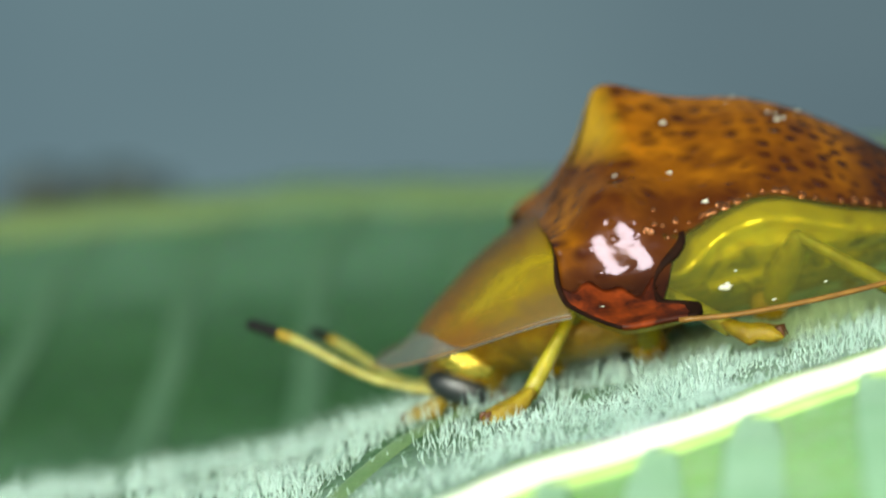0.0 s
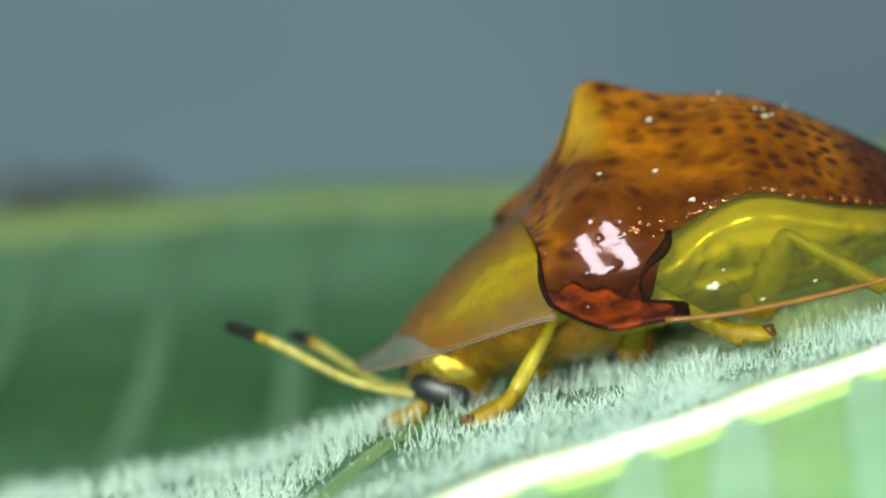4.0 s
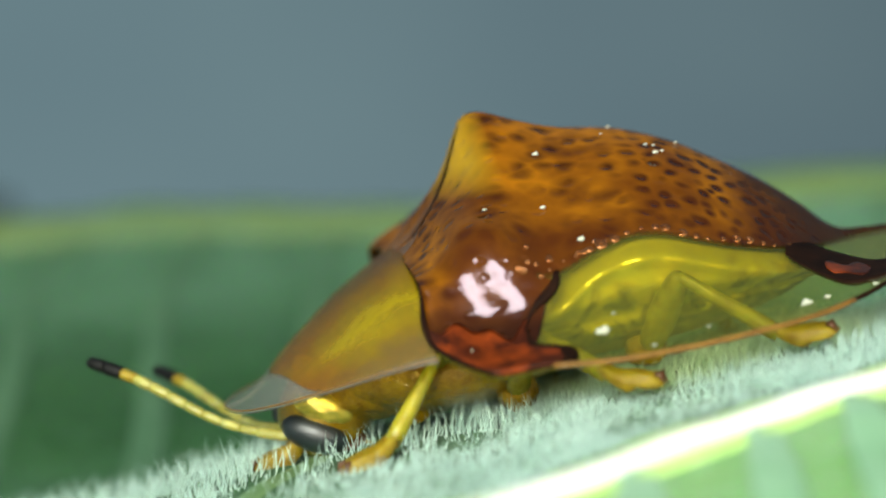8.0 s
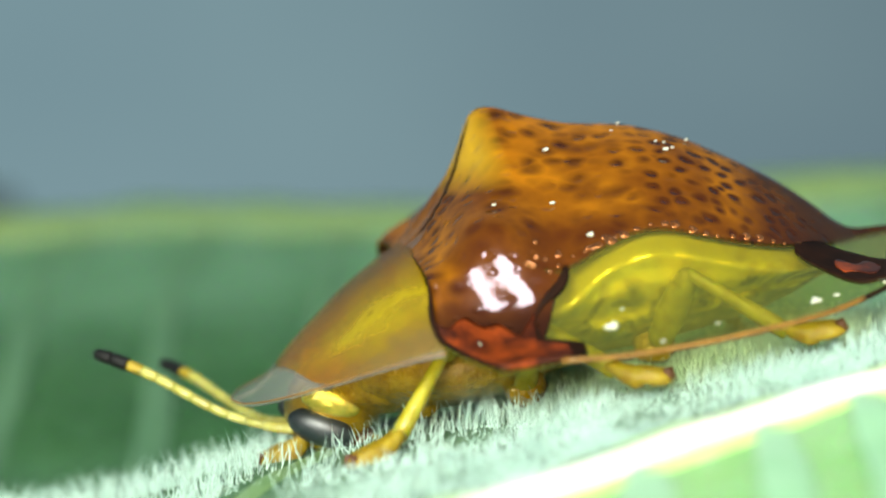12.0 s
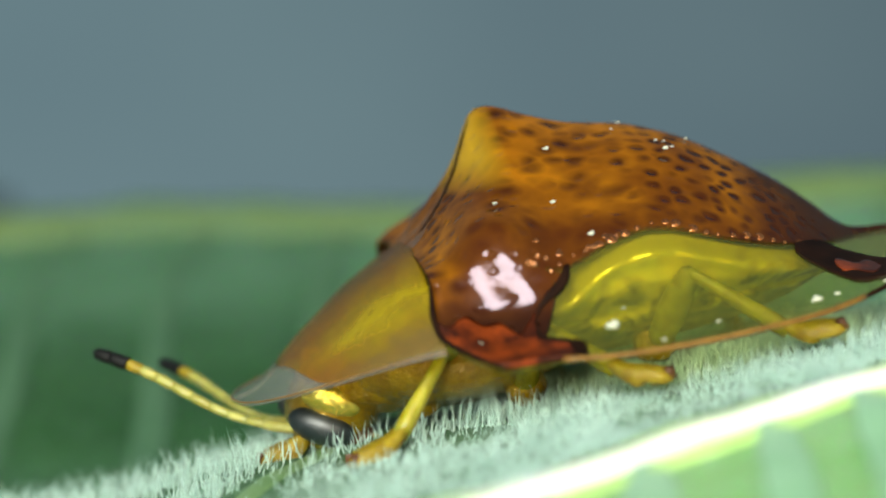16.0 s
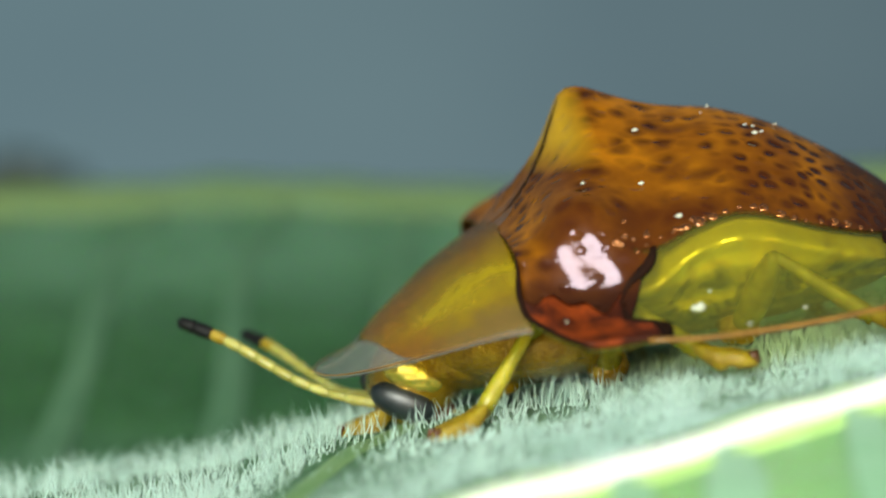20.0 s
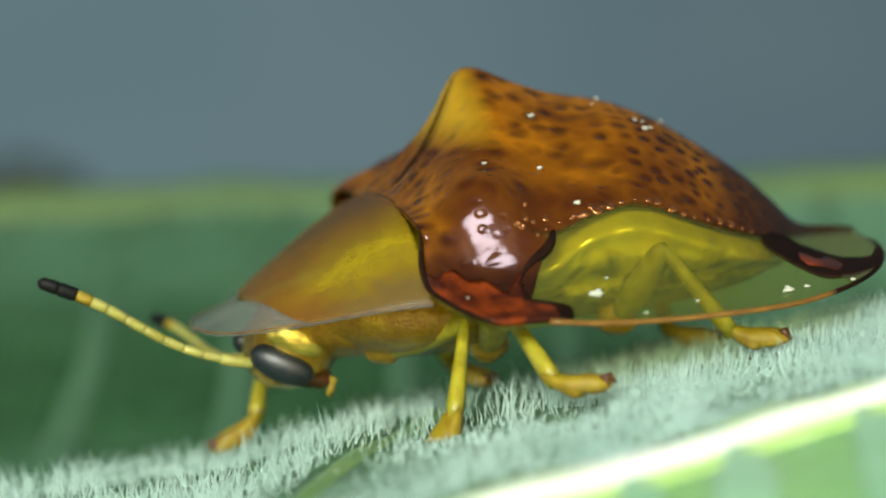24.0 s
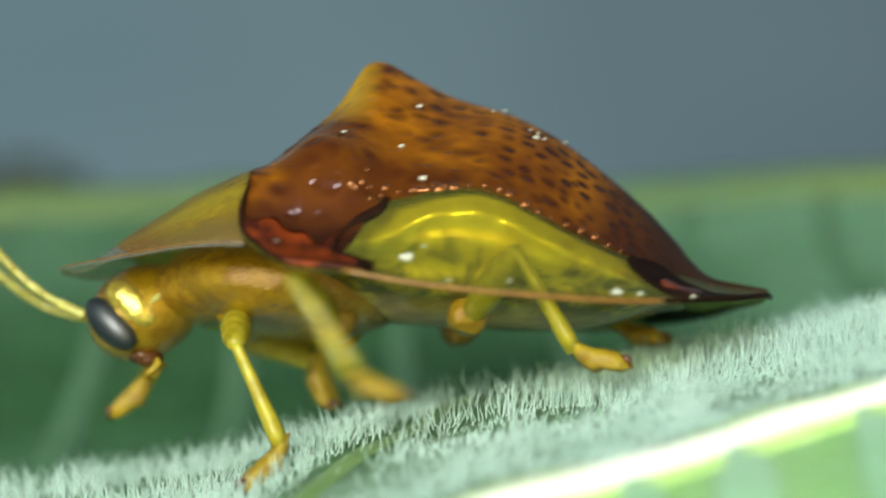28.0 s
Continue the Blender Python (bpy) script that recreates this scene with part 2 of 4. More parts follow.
def hood_material():
    """Translucent horn: brown-orange along the top, yellow on the sides with inner glow painted in, hazy brown to the
    rim.
    """
    m = clear_shell("amber_horn", (0.98, 0.92, 0.46), 0.52, (0.37, 0.27, 0.018), 0.36, None, 0.22)
    nodes, links = m.node_tree.nodes, m.node_tree.links
    b = nodes["Principled BSDF"]
    v = coords(nodes, links, 1.0)
    sep = nodes.new("ShaderNodeSeparateXYZ")
    links.new(v, sep.inputs[0])

    def calc(op, a, c, d=None):
        n = nodes.new("ShaderNodeMath")
        n.operation = op
        for sock, val in zip(n.inputs, (a, c, d)):
            if isinstance(val, (int, float)):
                sock.default_value = val
            elif val is not None:
                links.new(val, sock)
        return n.outputs[0]
    width = calc("MULTIPLY_ADD", sep.outputs["X"], 0.75, 3.5)
    side = calc("DIVIDE", calc("ABSOLUTE", sep.outputs["Y"], 0.0), width)
    side = calc("MULTIPLY_ADD", noise_of(nodes, links, v, 2.0, 3.0), 0.5, calc("SUBTRACT", side, 0.25))
    col = ramp(nodes, links, side, [(0.02, (0.16, 0.060, 0.014)), (0.36, (0.25, 0.115, 0.013)), (0.60, (0.33, 0.21, 0.012)), (0.78, (0.50, 0.38, 0.012)), (0.90, (0.31, 0.21, 0.020)), (0.99, (0.22, 0.15, 0.05))])
    front = nodes.new("ShaderNodeMapRange")
    front.interpolation_type = "SMOOTHSTEP"
    front.inputs["From Min"].default_value, front.inputs["From Max"].default_value = -2.15, -2.90
    front.inputs["To Max"].default_value = 0.80
    links.new(calc("MULTIPLY_ADD", noise_of(nodes, links, v, 3.0, 3.0), 0.8, calc("SUBTRACT", sep.outputs["X"], 0.4)), front.inputs["Value"])
    col = mixed(nodes, links, front.outputs[0], col, (0.30, 0.118, 0.014))
    flecks = ramp(nodes, links, noise_of(nodes, links, v, 6.5, 4.0, 0.65), [(0.35, (0.55, 0.50, 0.40)), (0.60, (1.1, 1.1, 1.0))])
    col = mixed(nodes, links, 0.22, col, flecks, "MULTIPLY")
    links.new(col, b.inputs["Base Color"])
    return m


def leaf_material(name, dark, light, vein, felt, felt_amount, thick=()):
    """Green blade with a net of fine veins under thin felt; thick lists axis, from, to and amount of denser felt, on
    the far blade painted haze.
    """
    m, nodes, links, b = material(name)
    v = coords(nodes, links, 1.0)
    tone = noise_of(nodes, links, v, 0.55, 4.0)
    fine = noise_of(nodes, links, v, 7.0, 5.0)
    net = nodes.new("ShaderNodeTexVoronoi")
    net.feature = "DISTANCE_TO_EDGE"
    net.inputs["Scale"].default_value = 1.5
    links.new(v, net.inputs["Vector"])
    base = ramp(nodes, links, tone, [(0.3, dark), (0.7, light)])
    lines = ramp(nodes, links, net.outputs["Distance"], [(0.0, (1, 1, 1)), (0.12, (0, 0, 0))])
    col = mixed(nodes, links, mixed(nodes, links, 0.5, (0.0, 0.0, 0.0), lines), base, vein)
    col = mixed(nodes, links, felt_amount, col, ramp(nodes, links, fine, [(0.35, dark), (0.7, felt)]))
    if thick:
        sep = nodes.new("ShaderNodeSeparateXYZ")
        links.new(v, sep.inputs[0])
        patch = ramp(nodes, links, noise_of(nodes, links, v, 0.9, 3.0), [(0.30, (0.45, 0.45, 0.45)), (0.65, (1, 1, 1))])
        for axis, start, end, amount in thick:
            r = nodes.new("ShaderNodeMapRange")
            r.interpolation_type = "SMOOTHSTEP"
            r.inputs["From Min"].default_value, r.inputs["From Max"].default_value = start, end
            r.inputs["To Max"].default_value = amount
            links.new(sep.outputs[axis], r.inputs["Value"])
            col = mixed(nodes, links, mixed(nodes, links, 1.0, r.outputs[0], patch, "MULTIPLY"), col, felt)
    links.new(col, b.inputs["Base Color"])
    b.inputs["Roughness"].default_value, b.inputs["Specular IOR Level"].default_value = 0.65, 0.2
    b.inputs["Subsurface Weight"].default_value, b.inputs["Subsurface Scale"].default_value = 0.25, 0.4 * MM
    b.inputs["Subsurface Radius"].default_value = (0.4, 1, 0.25)
    bump(nodes, links, b, fine, 0.6, 0.06)
    return m


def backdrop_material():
    m, nodes, links, b = material("glowing_distance")
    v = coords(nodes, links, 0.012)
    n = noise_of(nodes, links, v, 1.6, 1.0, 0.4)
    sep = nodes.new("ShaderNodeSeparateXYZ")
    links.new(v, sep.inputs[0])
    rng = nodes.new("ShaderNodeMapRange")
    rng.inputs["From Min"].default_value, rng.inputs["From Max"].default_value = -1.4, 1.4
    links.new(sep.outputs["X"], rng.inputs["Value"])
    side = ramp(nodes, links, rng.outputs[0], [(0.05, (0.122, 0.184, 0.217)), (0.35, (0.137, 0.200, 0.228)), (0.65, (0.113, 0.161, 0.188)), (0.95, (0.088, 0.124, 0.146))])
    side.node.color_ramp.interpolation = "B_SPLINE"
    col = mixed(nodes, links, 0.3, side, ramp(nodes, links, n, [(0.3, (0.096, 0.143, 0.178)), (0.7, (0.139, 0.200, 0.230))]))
    # the distance is not lit: its brightness is given off by the backdrop
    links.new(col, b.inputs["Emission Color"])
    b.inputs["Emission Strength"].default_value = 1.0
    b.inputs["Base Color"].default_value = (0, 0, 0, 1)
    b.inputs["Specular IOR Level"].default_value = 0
    return m


M_ELYTRA = elytra_material()
M_MARGIN = clear_shell("clear_margin", (0.97, 0.95, 0.66), 0.76, (0.15, 0.155, 0.034), 0.22, (0.115, 0.132, 0.034))
M_PRONOTUM = hood_material()
M_LOBE = clear_shell("grey_clear_lobe", (0.93, 0.94, 0.84), 0.74, (0.22, 0.20, 0.10), 0.3)
M_VISOR = clear_shell("grey_clear_horn", (0.94, 0.93, 0.86), 0.70, (0.33, 0.325, 0.30), 0.45)
M_DARK = simple("dark_brown_shell", (0.007, 0.004, 0.003), (0.022, 0.009, 0.005), 0.6, 4, gloss=0.04)
M_RED = simple("red_brown_shell", (0.020, 0.006, 0.004), (0.25, 0.042, 0.007), 0.34, 3.2, gloss=0.15, edge=(0.44, 0.66))
M_RIM = simple("amber_rim", (0.14, 0.065, 0.010), (0.27, 0.135, 0.02), 0.35, 5)
M_GOLD = simple("golden_body", (0.19, 0.075, 0.002), (0.52, 0.33, 0.008), 0.18, 2.6, metal=0.3, coat=0.9, relief=0.07, sss=0.3)
M_ABDOMEN = abdomen_material()
M_HEAD = simple("amber_head", (0.28, 0.13, 0.005), (0.62, 0.42, 0.018), 0.20, 2.6, metal=0.5, coat=0.8, relief=0.04, sss=0.1)
M_BROW = simple("gold_leaf_brow", (0.95, 0.66, 0.06), (1.0, 0.86, 0.18), 0.17, 7, metal=0.75, coat=1.0, relief=0.014)
M_LEG = simple("yellow_leg", (0.22, 0.185, 0.006), (0.47, 0.42, 0.035), 0.24, 4.5, sss=0.7, coat=0.25, relief=0.02)
M_FOOT = simple("amber_foot", (0.20, 0.115, 0.004), (0.40, 0.30, 0.015), 0.34, 6, sss=0.3, relief=0.03)
M_ANT = simple("pale_antenna", (0.24, 0.21, 0.025), (0.50, 0.48, 0.14), 0.30, 5, sss=0.4, relief=0.015)
M_BLACK = simple("black_club", (0.004, 0.004, 0.004), (0.010, 0.010, 0.009), 0.6, 6, gloss=0.2)
M_EYE = simple("black_eye", (0.004, 0.007, 0.009), (0.012, 0.019, 0.025), 0.44, 20, gloss=1.0)
M_DUST = simple("pale_dust", (0.45, 0.46, 0.36), (0.72, 0.74, 0.60), 0.8, 12)
M_CLAW = simple("brown_claw", (0.055, 0.018, 0.006), (0.14, 0.05, 0.012), 0.4, 8)
M_BEAD = simple("coppery_pit", (0.13, 0.038, 0.008), (0.44, 0.17, 0.05), 0.2, 8, metal=0.75, coat=0.4)
# the dense felt bands of this far blade imitate pale haze in colour
M_LEAF = leaf_material("dimmed_green_blade", (0.0085, 0.047, 0.0065), (0.023, 0.084, 0.016), (0.036, 0.09, 0.028), (0.122, 0.240, 0.145), 0.32, (("Y", 8.5, 13.5, 0.60), ("Y", 7.0, 3.2, 0.97), ("X", 2.0, 5.5, 0.85)))
M_RIDGE = leaf_material("felted_ridge", (0.026, 0.092, 0.020), (0.075, 0.175, 0.058), (0.12, 0.24, 0.10), (0.36, 0.52, 0.40), 0.25, (("X", -0.5, 3.5, 0.75), ("Y", -2.4, -4.2, 0.75)))
M_PALE = simple("pale_near_vein", (0.32, 0.62, 0.32), (0.46, 0.74, 0.48), 0.6, 0.9, relief=0.05)
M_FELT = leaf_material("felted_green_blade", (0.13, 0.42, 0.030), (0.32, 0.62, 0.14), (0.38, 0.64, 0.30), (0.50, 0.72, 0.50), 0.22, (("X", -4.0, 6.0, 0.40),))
M_RIB = simple("pale_midrib", (0.78, 0.88, 0.68), (0.93, 0.97, 0.88), 0.3, 1.2, sss=0.3, relief=0.05, sub=(0.8, 1, 0.4))
M_VEIN = simple("pale_vein", (0.052, 0.130, 0.058), (0.085, 0.175, 0.085), 0.6, 1.5, relief=0.05)
M_EDGE = simple("yellow_green_edge", (0.045, 0.102, 0.045), (0.088, 0.138, 0.030), 0.7, 0.16, relief=0.05)
M_SIDE = simple("bare_green_vein", (0.13, 0.27, 0.08), (0.24, 0.38, 0.15), 0.45, 1.5, relief=0.04)
M_HAIR = simple("white_down", (0.42, 0.62, 0.52), (0.72, 0.92, 0.82), 0.45, 2, sss=0.0)
M_FRINGE = simple("pale_green_fringe", (0.44, 0.70, 0.18), (0.60, 0.84, 0.30), 0.5, 1.5, relief=0.05)
M_STEM = simple("fresh_green_stem", (0.06, 0.20, 0.01), (0.14, 0.36, 0.03), 0.5, 1.5, relief=0.03)
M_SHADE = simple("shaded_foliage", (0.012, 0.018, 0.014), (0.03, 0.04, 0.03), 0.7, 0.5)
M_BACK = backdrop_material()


# ---- building helpers; meshes are drawn in millimetres ----
def mesh_object(name, verts, faces, mat, smooth=True):
    me = bpy.data.meshes.new(name)
    me.from_pydata([(x * MM, y * MM, z * MM) for x, y, z in verts], [], faces)
    me.materials.append(mat)
    if smooth:
        me.polygons.foreach_set("use_smooth", [True] * len(me.polygons))
    me.update()
    return new(name, me)


def part(name, geo, mat, parent, label="", kind=""):
    ob = mesh_object(name, *geo, mat)
    ob.parent = parent
    return tagged(ob, label, kind=kind)


def thing(name, label, category, group=""):
    return tagged(new(name), label, category, group)


def join(*geos):
    verts, faces = [], []
    for vs, fs in geos:
        k = len(verts)
        verts += list(vs)
        faces += [tuple(i + k for i in f) for f in fs]
    return verts, faces


def grid(nu, nv, fn, flip=False):
    verts = [fn(i / (nu - 1), j / (nv - 1)) for i in range(nu) for j in range(nv)]
    faces = []
    for i in range(nu - 1):
        for j in range(nv - 1):
            q = (i * nv + j, (i + 1) * nv + j, (i + 1) * nv + j + 1, i * nv + j + 1)
            faces.append(q[::-1] if flip else q)
    return verts, faces


def slab(nu, nv, fn, thick, flip=False):
    """A closed sheet: fn(u, v) and the same sheet lowered by thick."""
    top, f1 = grid(nu, nv, fn, flip)
    low = [(x, y, z - thick) for x, y, z in top]
    n = nu * nv
    faces = list(f1) + [tuple(i + n for i in f[::-1]) for f in f1]
    ring = [i * nv for i in range(nu)] + [(nu - 1) * nv + j for j in range(1, nv)]
    ring += [i * nv + nv - 1 for i in range(nu - 2, -1, -1)] + [j for j in range(nv - 2, 0, -1)]
    for a, b in zip(ring, ring[1:] + ring[:1]):
        q = (a, b, b + n, a + n)
        faces.append(q if flip else q[::-1])
    return top + low, faces


def tube(points, radii, sides=10, flat=1.0):
    """A closed tapering tube through points; flat squeezes it upright."""
    pts = [Vector(p) for p in points]
    verts, faces = [], []
    for k, p in enumerate(pts):
        d = (pts[min(k + 1, len(pts) - 1)] - pts[max(k - 1, 0)]).normalized()
        side = d.cross(Vector((0, 0, 1)))
        side = side.normalized() if side.length > 1e-4 else Vector((1, 0, 0))
        up = side.cross(d)
        for s in range(sides):
            a = 2 * math.pi * s / sides
            verts.append(tuple(p + radii[k] * (math.cos(a) * side + flat * math.sin(a) * up)))
    for k in range(len(pts) - 1):
        for s in range(sides):
            a, b = k * sides + s, k * sides + (s + 1) % sides
            faces.append((a, b, b + sides, a + sides))
    faces.append(tuple(range(sides))[::-1])
    faces.append(tuple((len(pts) - 1) * sides + s for s in range(sides)))
    return verts, faces


def ball(c, r, nu=10, nv=14, m=None, lump=0.0, seed=0):
    """An ellipsoid, uneven by lump."""
    verts, faces = [], []
    for i in range(nu + 1):
        th = math.pi * i / nu
        for j in range(nv):
            ph = 2 * math.pi * j / nv
            v = Vector((math.sin(th) * math.cos(ph), math.sin(th) * math.sin(ph), math.cos(th)))
            k = 1 + lump * noise.noise(v * 1.7 + Vector((seed, 2 * seed, 0)))
            v = Vector((v.x * r[0], v.y * r[1], v.z * r[2])) * k
            verts.append(tuple(Vector(c) + (m @ v if m else v)))
    for i in range(nu):
        for j in range(nv):
            a, b = i * nv + j, i * nv + (j + 1) % nv
            faces.append((a, a + nv, b + nv, b))
    return verts, faces


def curve(knots):
    """A smooth function through (x, y) knots."""
    xs, ys = [k[0] for k in knots], [k[1] for k in knots]
    n = len(xs)
    sl = [(ys[min(i + 1, n - 1)] - ys[max(i - 1, 0)]) / (xs[min(i + 1, n - 1)] - xs[max(i - 1, 0)]) for i in range(n)]

    def f(x):
        if x <= xs[0]:
            return ys[0]
        if x >= xs[-1]:
            return ys[-1]
        i = next(k for k in range(n - 1) if x <= xs[k + 1])
        h = xs[i + 1] - xs[i]
        t = (x - xs[i]) / h
        return ((2 * t**3 - 3 * t**2 + 1) * ys[i] + (t**3 - 2 * t**2 + t) * h * sl[i]
                + (3 * t**2 - 2 * t**3) * ys[i + 1] + (t**3 - t**2) * h * sl[i + 1])
    return f


def smooth(a, b, x):
    t = min(1, max(0, (x - a) / (b - a)))
    return t * t * (3 - 2 * t)


# ---- the leaf ----
crest = curve([(-9, -3.0), (-4.6, -2.58), (-3.43, -2.46), (-2.05, -2.22), (-1.10, -1.90), (-0.18, -1.71), (0.42, -1.56), (1.33, -1.45), (1.81, -1.36), (3.62, -0.96), (4.6, -0.79), (8, -0.3)])
margin_z = curve([(-9.7, 0.48), (-5.9, 0.60), (-3.2, 0.74), (-1, 0.69), (1, 0.62), (3.2, 0.72), (6.5, 0.98), (9.7, 1.05)])


BACKY = 16.0


def leaf_z(x, y):
    h = -0.0125 * (y - 0.8) ** 2 if y < 0.8 else -0.10 * (y - 0.8) ** 2
    near = crest(x) + h
    t = min(1, max(0, (y - 4) / (BACKY - 4)))
    zb = -3.3 + (margin_z(x) + 3.3) * t ** 0.85
    b = smooth(1.5, 5.0, y)
    wave = 0.05 * noise.noise(Vector((x * 0.9, y * 0.9, 0.3)))
    return near * (1 - b) + zb * b + wave


def rib_y(x):
    return -5.85 + 0.405 * x


def build_leaf():
    leaf = thing("leaf", "large downy green leaf with pale midrib and yellow-green edge", "leaf")
    X0, X1, Y0 = -11.0, 11.0, -11.0
    # one leaf: the bright near half and dim far half are lit by colour
    part("near_blade", slab(110, 40, lambda u, v: (lambda x: (lambda y: (x, y, leaf_z(x, y)))(Y0 + (rib_y(x) - Y0) * v))(X0 + (X1 - X0) * u), 0.22), M_FELT, leaf, "near half of the leaf, brightness painted into its pale green")
    part("ridge_blade", slab(150, 60, lambda u, v: (lambda x: (lambda y: (x, y, leaf_z(x, y)))(rib_y(x) + (2.2 - rib_y(x)) * v))(X0 + (X1 - X0) * u), 0.22), M_RIDGE, leaf, "felted ridge of the leaf beside the midrib")
    part("far_blade", slab(120, 90, lambda u, v: (lambda x, y: (x, y, leaf_z(x, y)))(X0 + (X1 - X0) * u, 2.2 + (BACKY - 2.2) * v), 0.22), M_LEAF, leaf, "far half of the leaf curling up, dimness painted into its green")
    xs = [X0 + 0.25 * i for i in range(89)]
    xr = [-7 + 0.12 * i for i in range(140)]
    part("midrib", tube([(x, rib_y(x), leaf_z(x, rib_y(x)) + 0.06) for x in xr], [0.165 - 0.003 * (x + 7) + 0.022 * noise.noise(Vector((x * 1.1, 7, 0))) + 0.012 * noise.noise(Vector((x * 6, 3, 0))) for x in xr], 16), M_RIB, leaf, "thick pale glossy midrib")
    # pale green flanks whose colour also stands in for the midrib's soft glow
    for off, wide in ((-0.24, 0.15), (0.34, 0.24)):
        part("rib_fringe", tube([(x, rib_y(x) + off, leaf_z(x, rib_y(x) + off) + (0.03 if off > 0 else -0.01)) for x in xr], [wide + 0.03 * noise.noise(Vector((x * 3, 9 + off, 0))) for x in xr], 10, 0.4), M_FRINGE, leaf, "pale green flank of the midrib with painted glow")
    part("margin", tube([(x, BACKY, leaf_z(x, BACKY) - 0.05) for x in xs], [0.46 + 0.07 * noise.noise(Vector((x, 3, 0))) for x in xs], 12), M_EDGE, leaf, "yellow-green rolled leaf edge")
    for k in range(8):
        x0 = -7.20 + 2.2 * k + 0.1 * math.sin(2 * k)
        n = 25
        ys = [3.6 + (BACKY - 0.4 - 3.6) * i / (n - 1) for i in range(n)]
        pts = [(x, y, leaf_z(x, y) + 0.01) for x, y in ((x0 + 0.02 * (14 - y) + 0.40 * smooth(13.0, 16.0, y) + 0.06 * math.sin(0.8 * y + k), y) for y in ys)]
        part("lateral_vein", tube(pts, [0.30 - 0.008 * i for i in range(n)], 10, 0.13), M_VEIN, leaf)
    for k in range(9):
        x0 = -2.2 + 0.95 * k + 0.08 * math.sin(2.3 * k)
        ys = [rib_y(x0) - 0.10 - 0.28 * i for i in range(18)]
        pts = [(x, y, leaf_z(x, y) + 0.03) for x, y in ((x0 - 0.10 * (rib_y(x0) - y), y) for y in ys)]
        part("lateral_vein", tube(pts, [0.12 + (0.12 + 0.04 * math.sin(1.7 * k)) * smooth(-1, 5, i) for i in range(18)], 10, 0.12), M_PALE, leaf)
    BAND = (-0.65, -1.94, 0.30, 0.954)
    part("side_vein", tube([(BAND[0] + BAND[2] * t, BAND[1] + BAND[3] * t, leaf_z(BAND[0] + BAND[2] * t, BAND[1] + BAND[3] * t) - 0.035) for t in [-3 + 0.2 * i for i in range(34)]], [0.20] * 34, 12, 0.28), M_SIDE, leaf, "bare green side vein on the felted ridge")
    # down on the crest and on the near slope
    rng = np.random.default_rng(5)
    verts, faces = [], []
    n = 0
    while n < 19000:
        x = rng.uniform(-6.2, 6.2)
        y = rng.uniform(-5.4, 2.6)
        if y < rib_y(x) + 0.75 + 0.3 * rng.random():
            continue
        dens = 1.0 - 0.5 * smooth(-2.2, -0.8, y)
        off = abs((x - BAND[0]) * BAND[3] - (y - BAND[1]) * BAND[2])
        dens *= (0.16 + 0.84 * smooth(0.10, 0.70, off)) * (0.33 + 0.67 * smooth(-0.6, 2.6, x)) * (0.25 + 0.75 * smooth(0.30, 0.60, 0.5 + 0.8 * noise.noise(Vector((x * 0.8, y * 0.8, 9)))))
        if rng.random() > dens:
            continue
        n += 1
        L = rng.uniform(0.15, 0.44) * (0.50 + 0.60 * smooth(-3.4, -1.0, y)) * (0.85 + 0.5 * noise.noise(Vector((x * 1.5, y * 1.5, 4))))
        if -3.4 < y < -1.6 and (-0.15 < x < 0.6 or 0.95 < x < 1.5 or 2.4 < x < 3.15):
            L *= 0.55
        r = rng.uniform(0.0055, 0.0095)
        b = Vector((x, y, leaf_z(x, y) - 0.01))
        d = Vector((rng.normal(0.05, 0.32), rng.normal(-0.12, 0.32), 1)).normalized()
        c = Vector((rng.normal(0, 0.3), rng.normal(0, 0.3), 0))
        p1, p2 = b + d * L * 0.55, b + d * L + c * L * 0.35
        k = len(verts)
        for p, q in ((b, r), (p1, r * 0.7)):
            for a in (0, 2.1, 4.2):
                verts.append((p.x + q * math.cos(a), p.y + q * math.sin(a), p.z))
        verts.append(tuple(p2))
        for s in range(3):
            e = (s + 1) % 3
            faces += [(k + s, k + e, k + 3 + e, k + 3 + s), (k + 3 + s, k + 3 + e, k + 6)]
    part("down", (verts, faces), M_HAIR, leaf, "short white hairs standing on the leaf", "stuff")
    return leaf


# ---- the beetle; its space: x to the tail, y to its right-hand far side, z up, rim plane at z = 0 ----
top_z = curve([(-1.64, 1.16), (-1.42, 1.34), (-1.25, 1.51), (-1.10, 1.69), (-0.95, 1.94), (-0.82, 2.21), (-0.71, 2.39), (-0.60, 2.45), (-0.45, 2.42), (-0.30, 2.345), (-0.05, 2.235), (0.2, 2.145), (0.48, 2.085), (0.77, 2.025), (1.06, 1.92), (1.36, 1.78), (1.65, 1.60), (1.95, 1.40), (2.26, 1.17), (2.56, 0.905), (2.75, 0.71), (2.9, 0.60), (3.04, 0.56), (3.44, 0.55), (3.75, 0.50)])
disc_y = curve([(-1.65, 2.02), (-1.05, 2.12), (-0.5, 2.05), (0.3, 1.90), (1.1, 1.72), (1.7, 1.45), (2.25, 1.05), (2.65, 0.60), (2.95, 0.22), (3.3, 0.07), (3.75, 0.03)])
disc_z = curve([(-1.65, 0.97), (-1.35, 0.93), (-1.05, 0.87), (-0.5, 0.82), (-0.2, 0.90), (0.1, 1.01), (0.45, 1.07), (0.75, 1.03), (1.0, 0.94), (1.4, 0.79), (1.88, 0.65), (2.4, 0.55), (2.8, 0.50), (3.75, 0.47)])
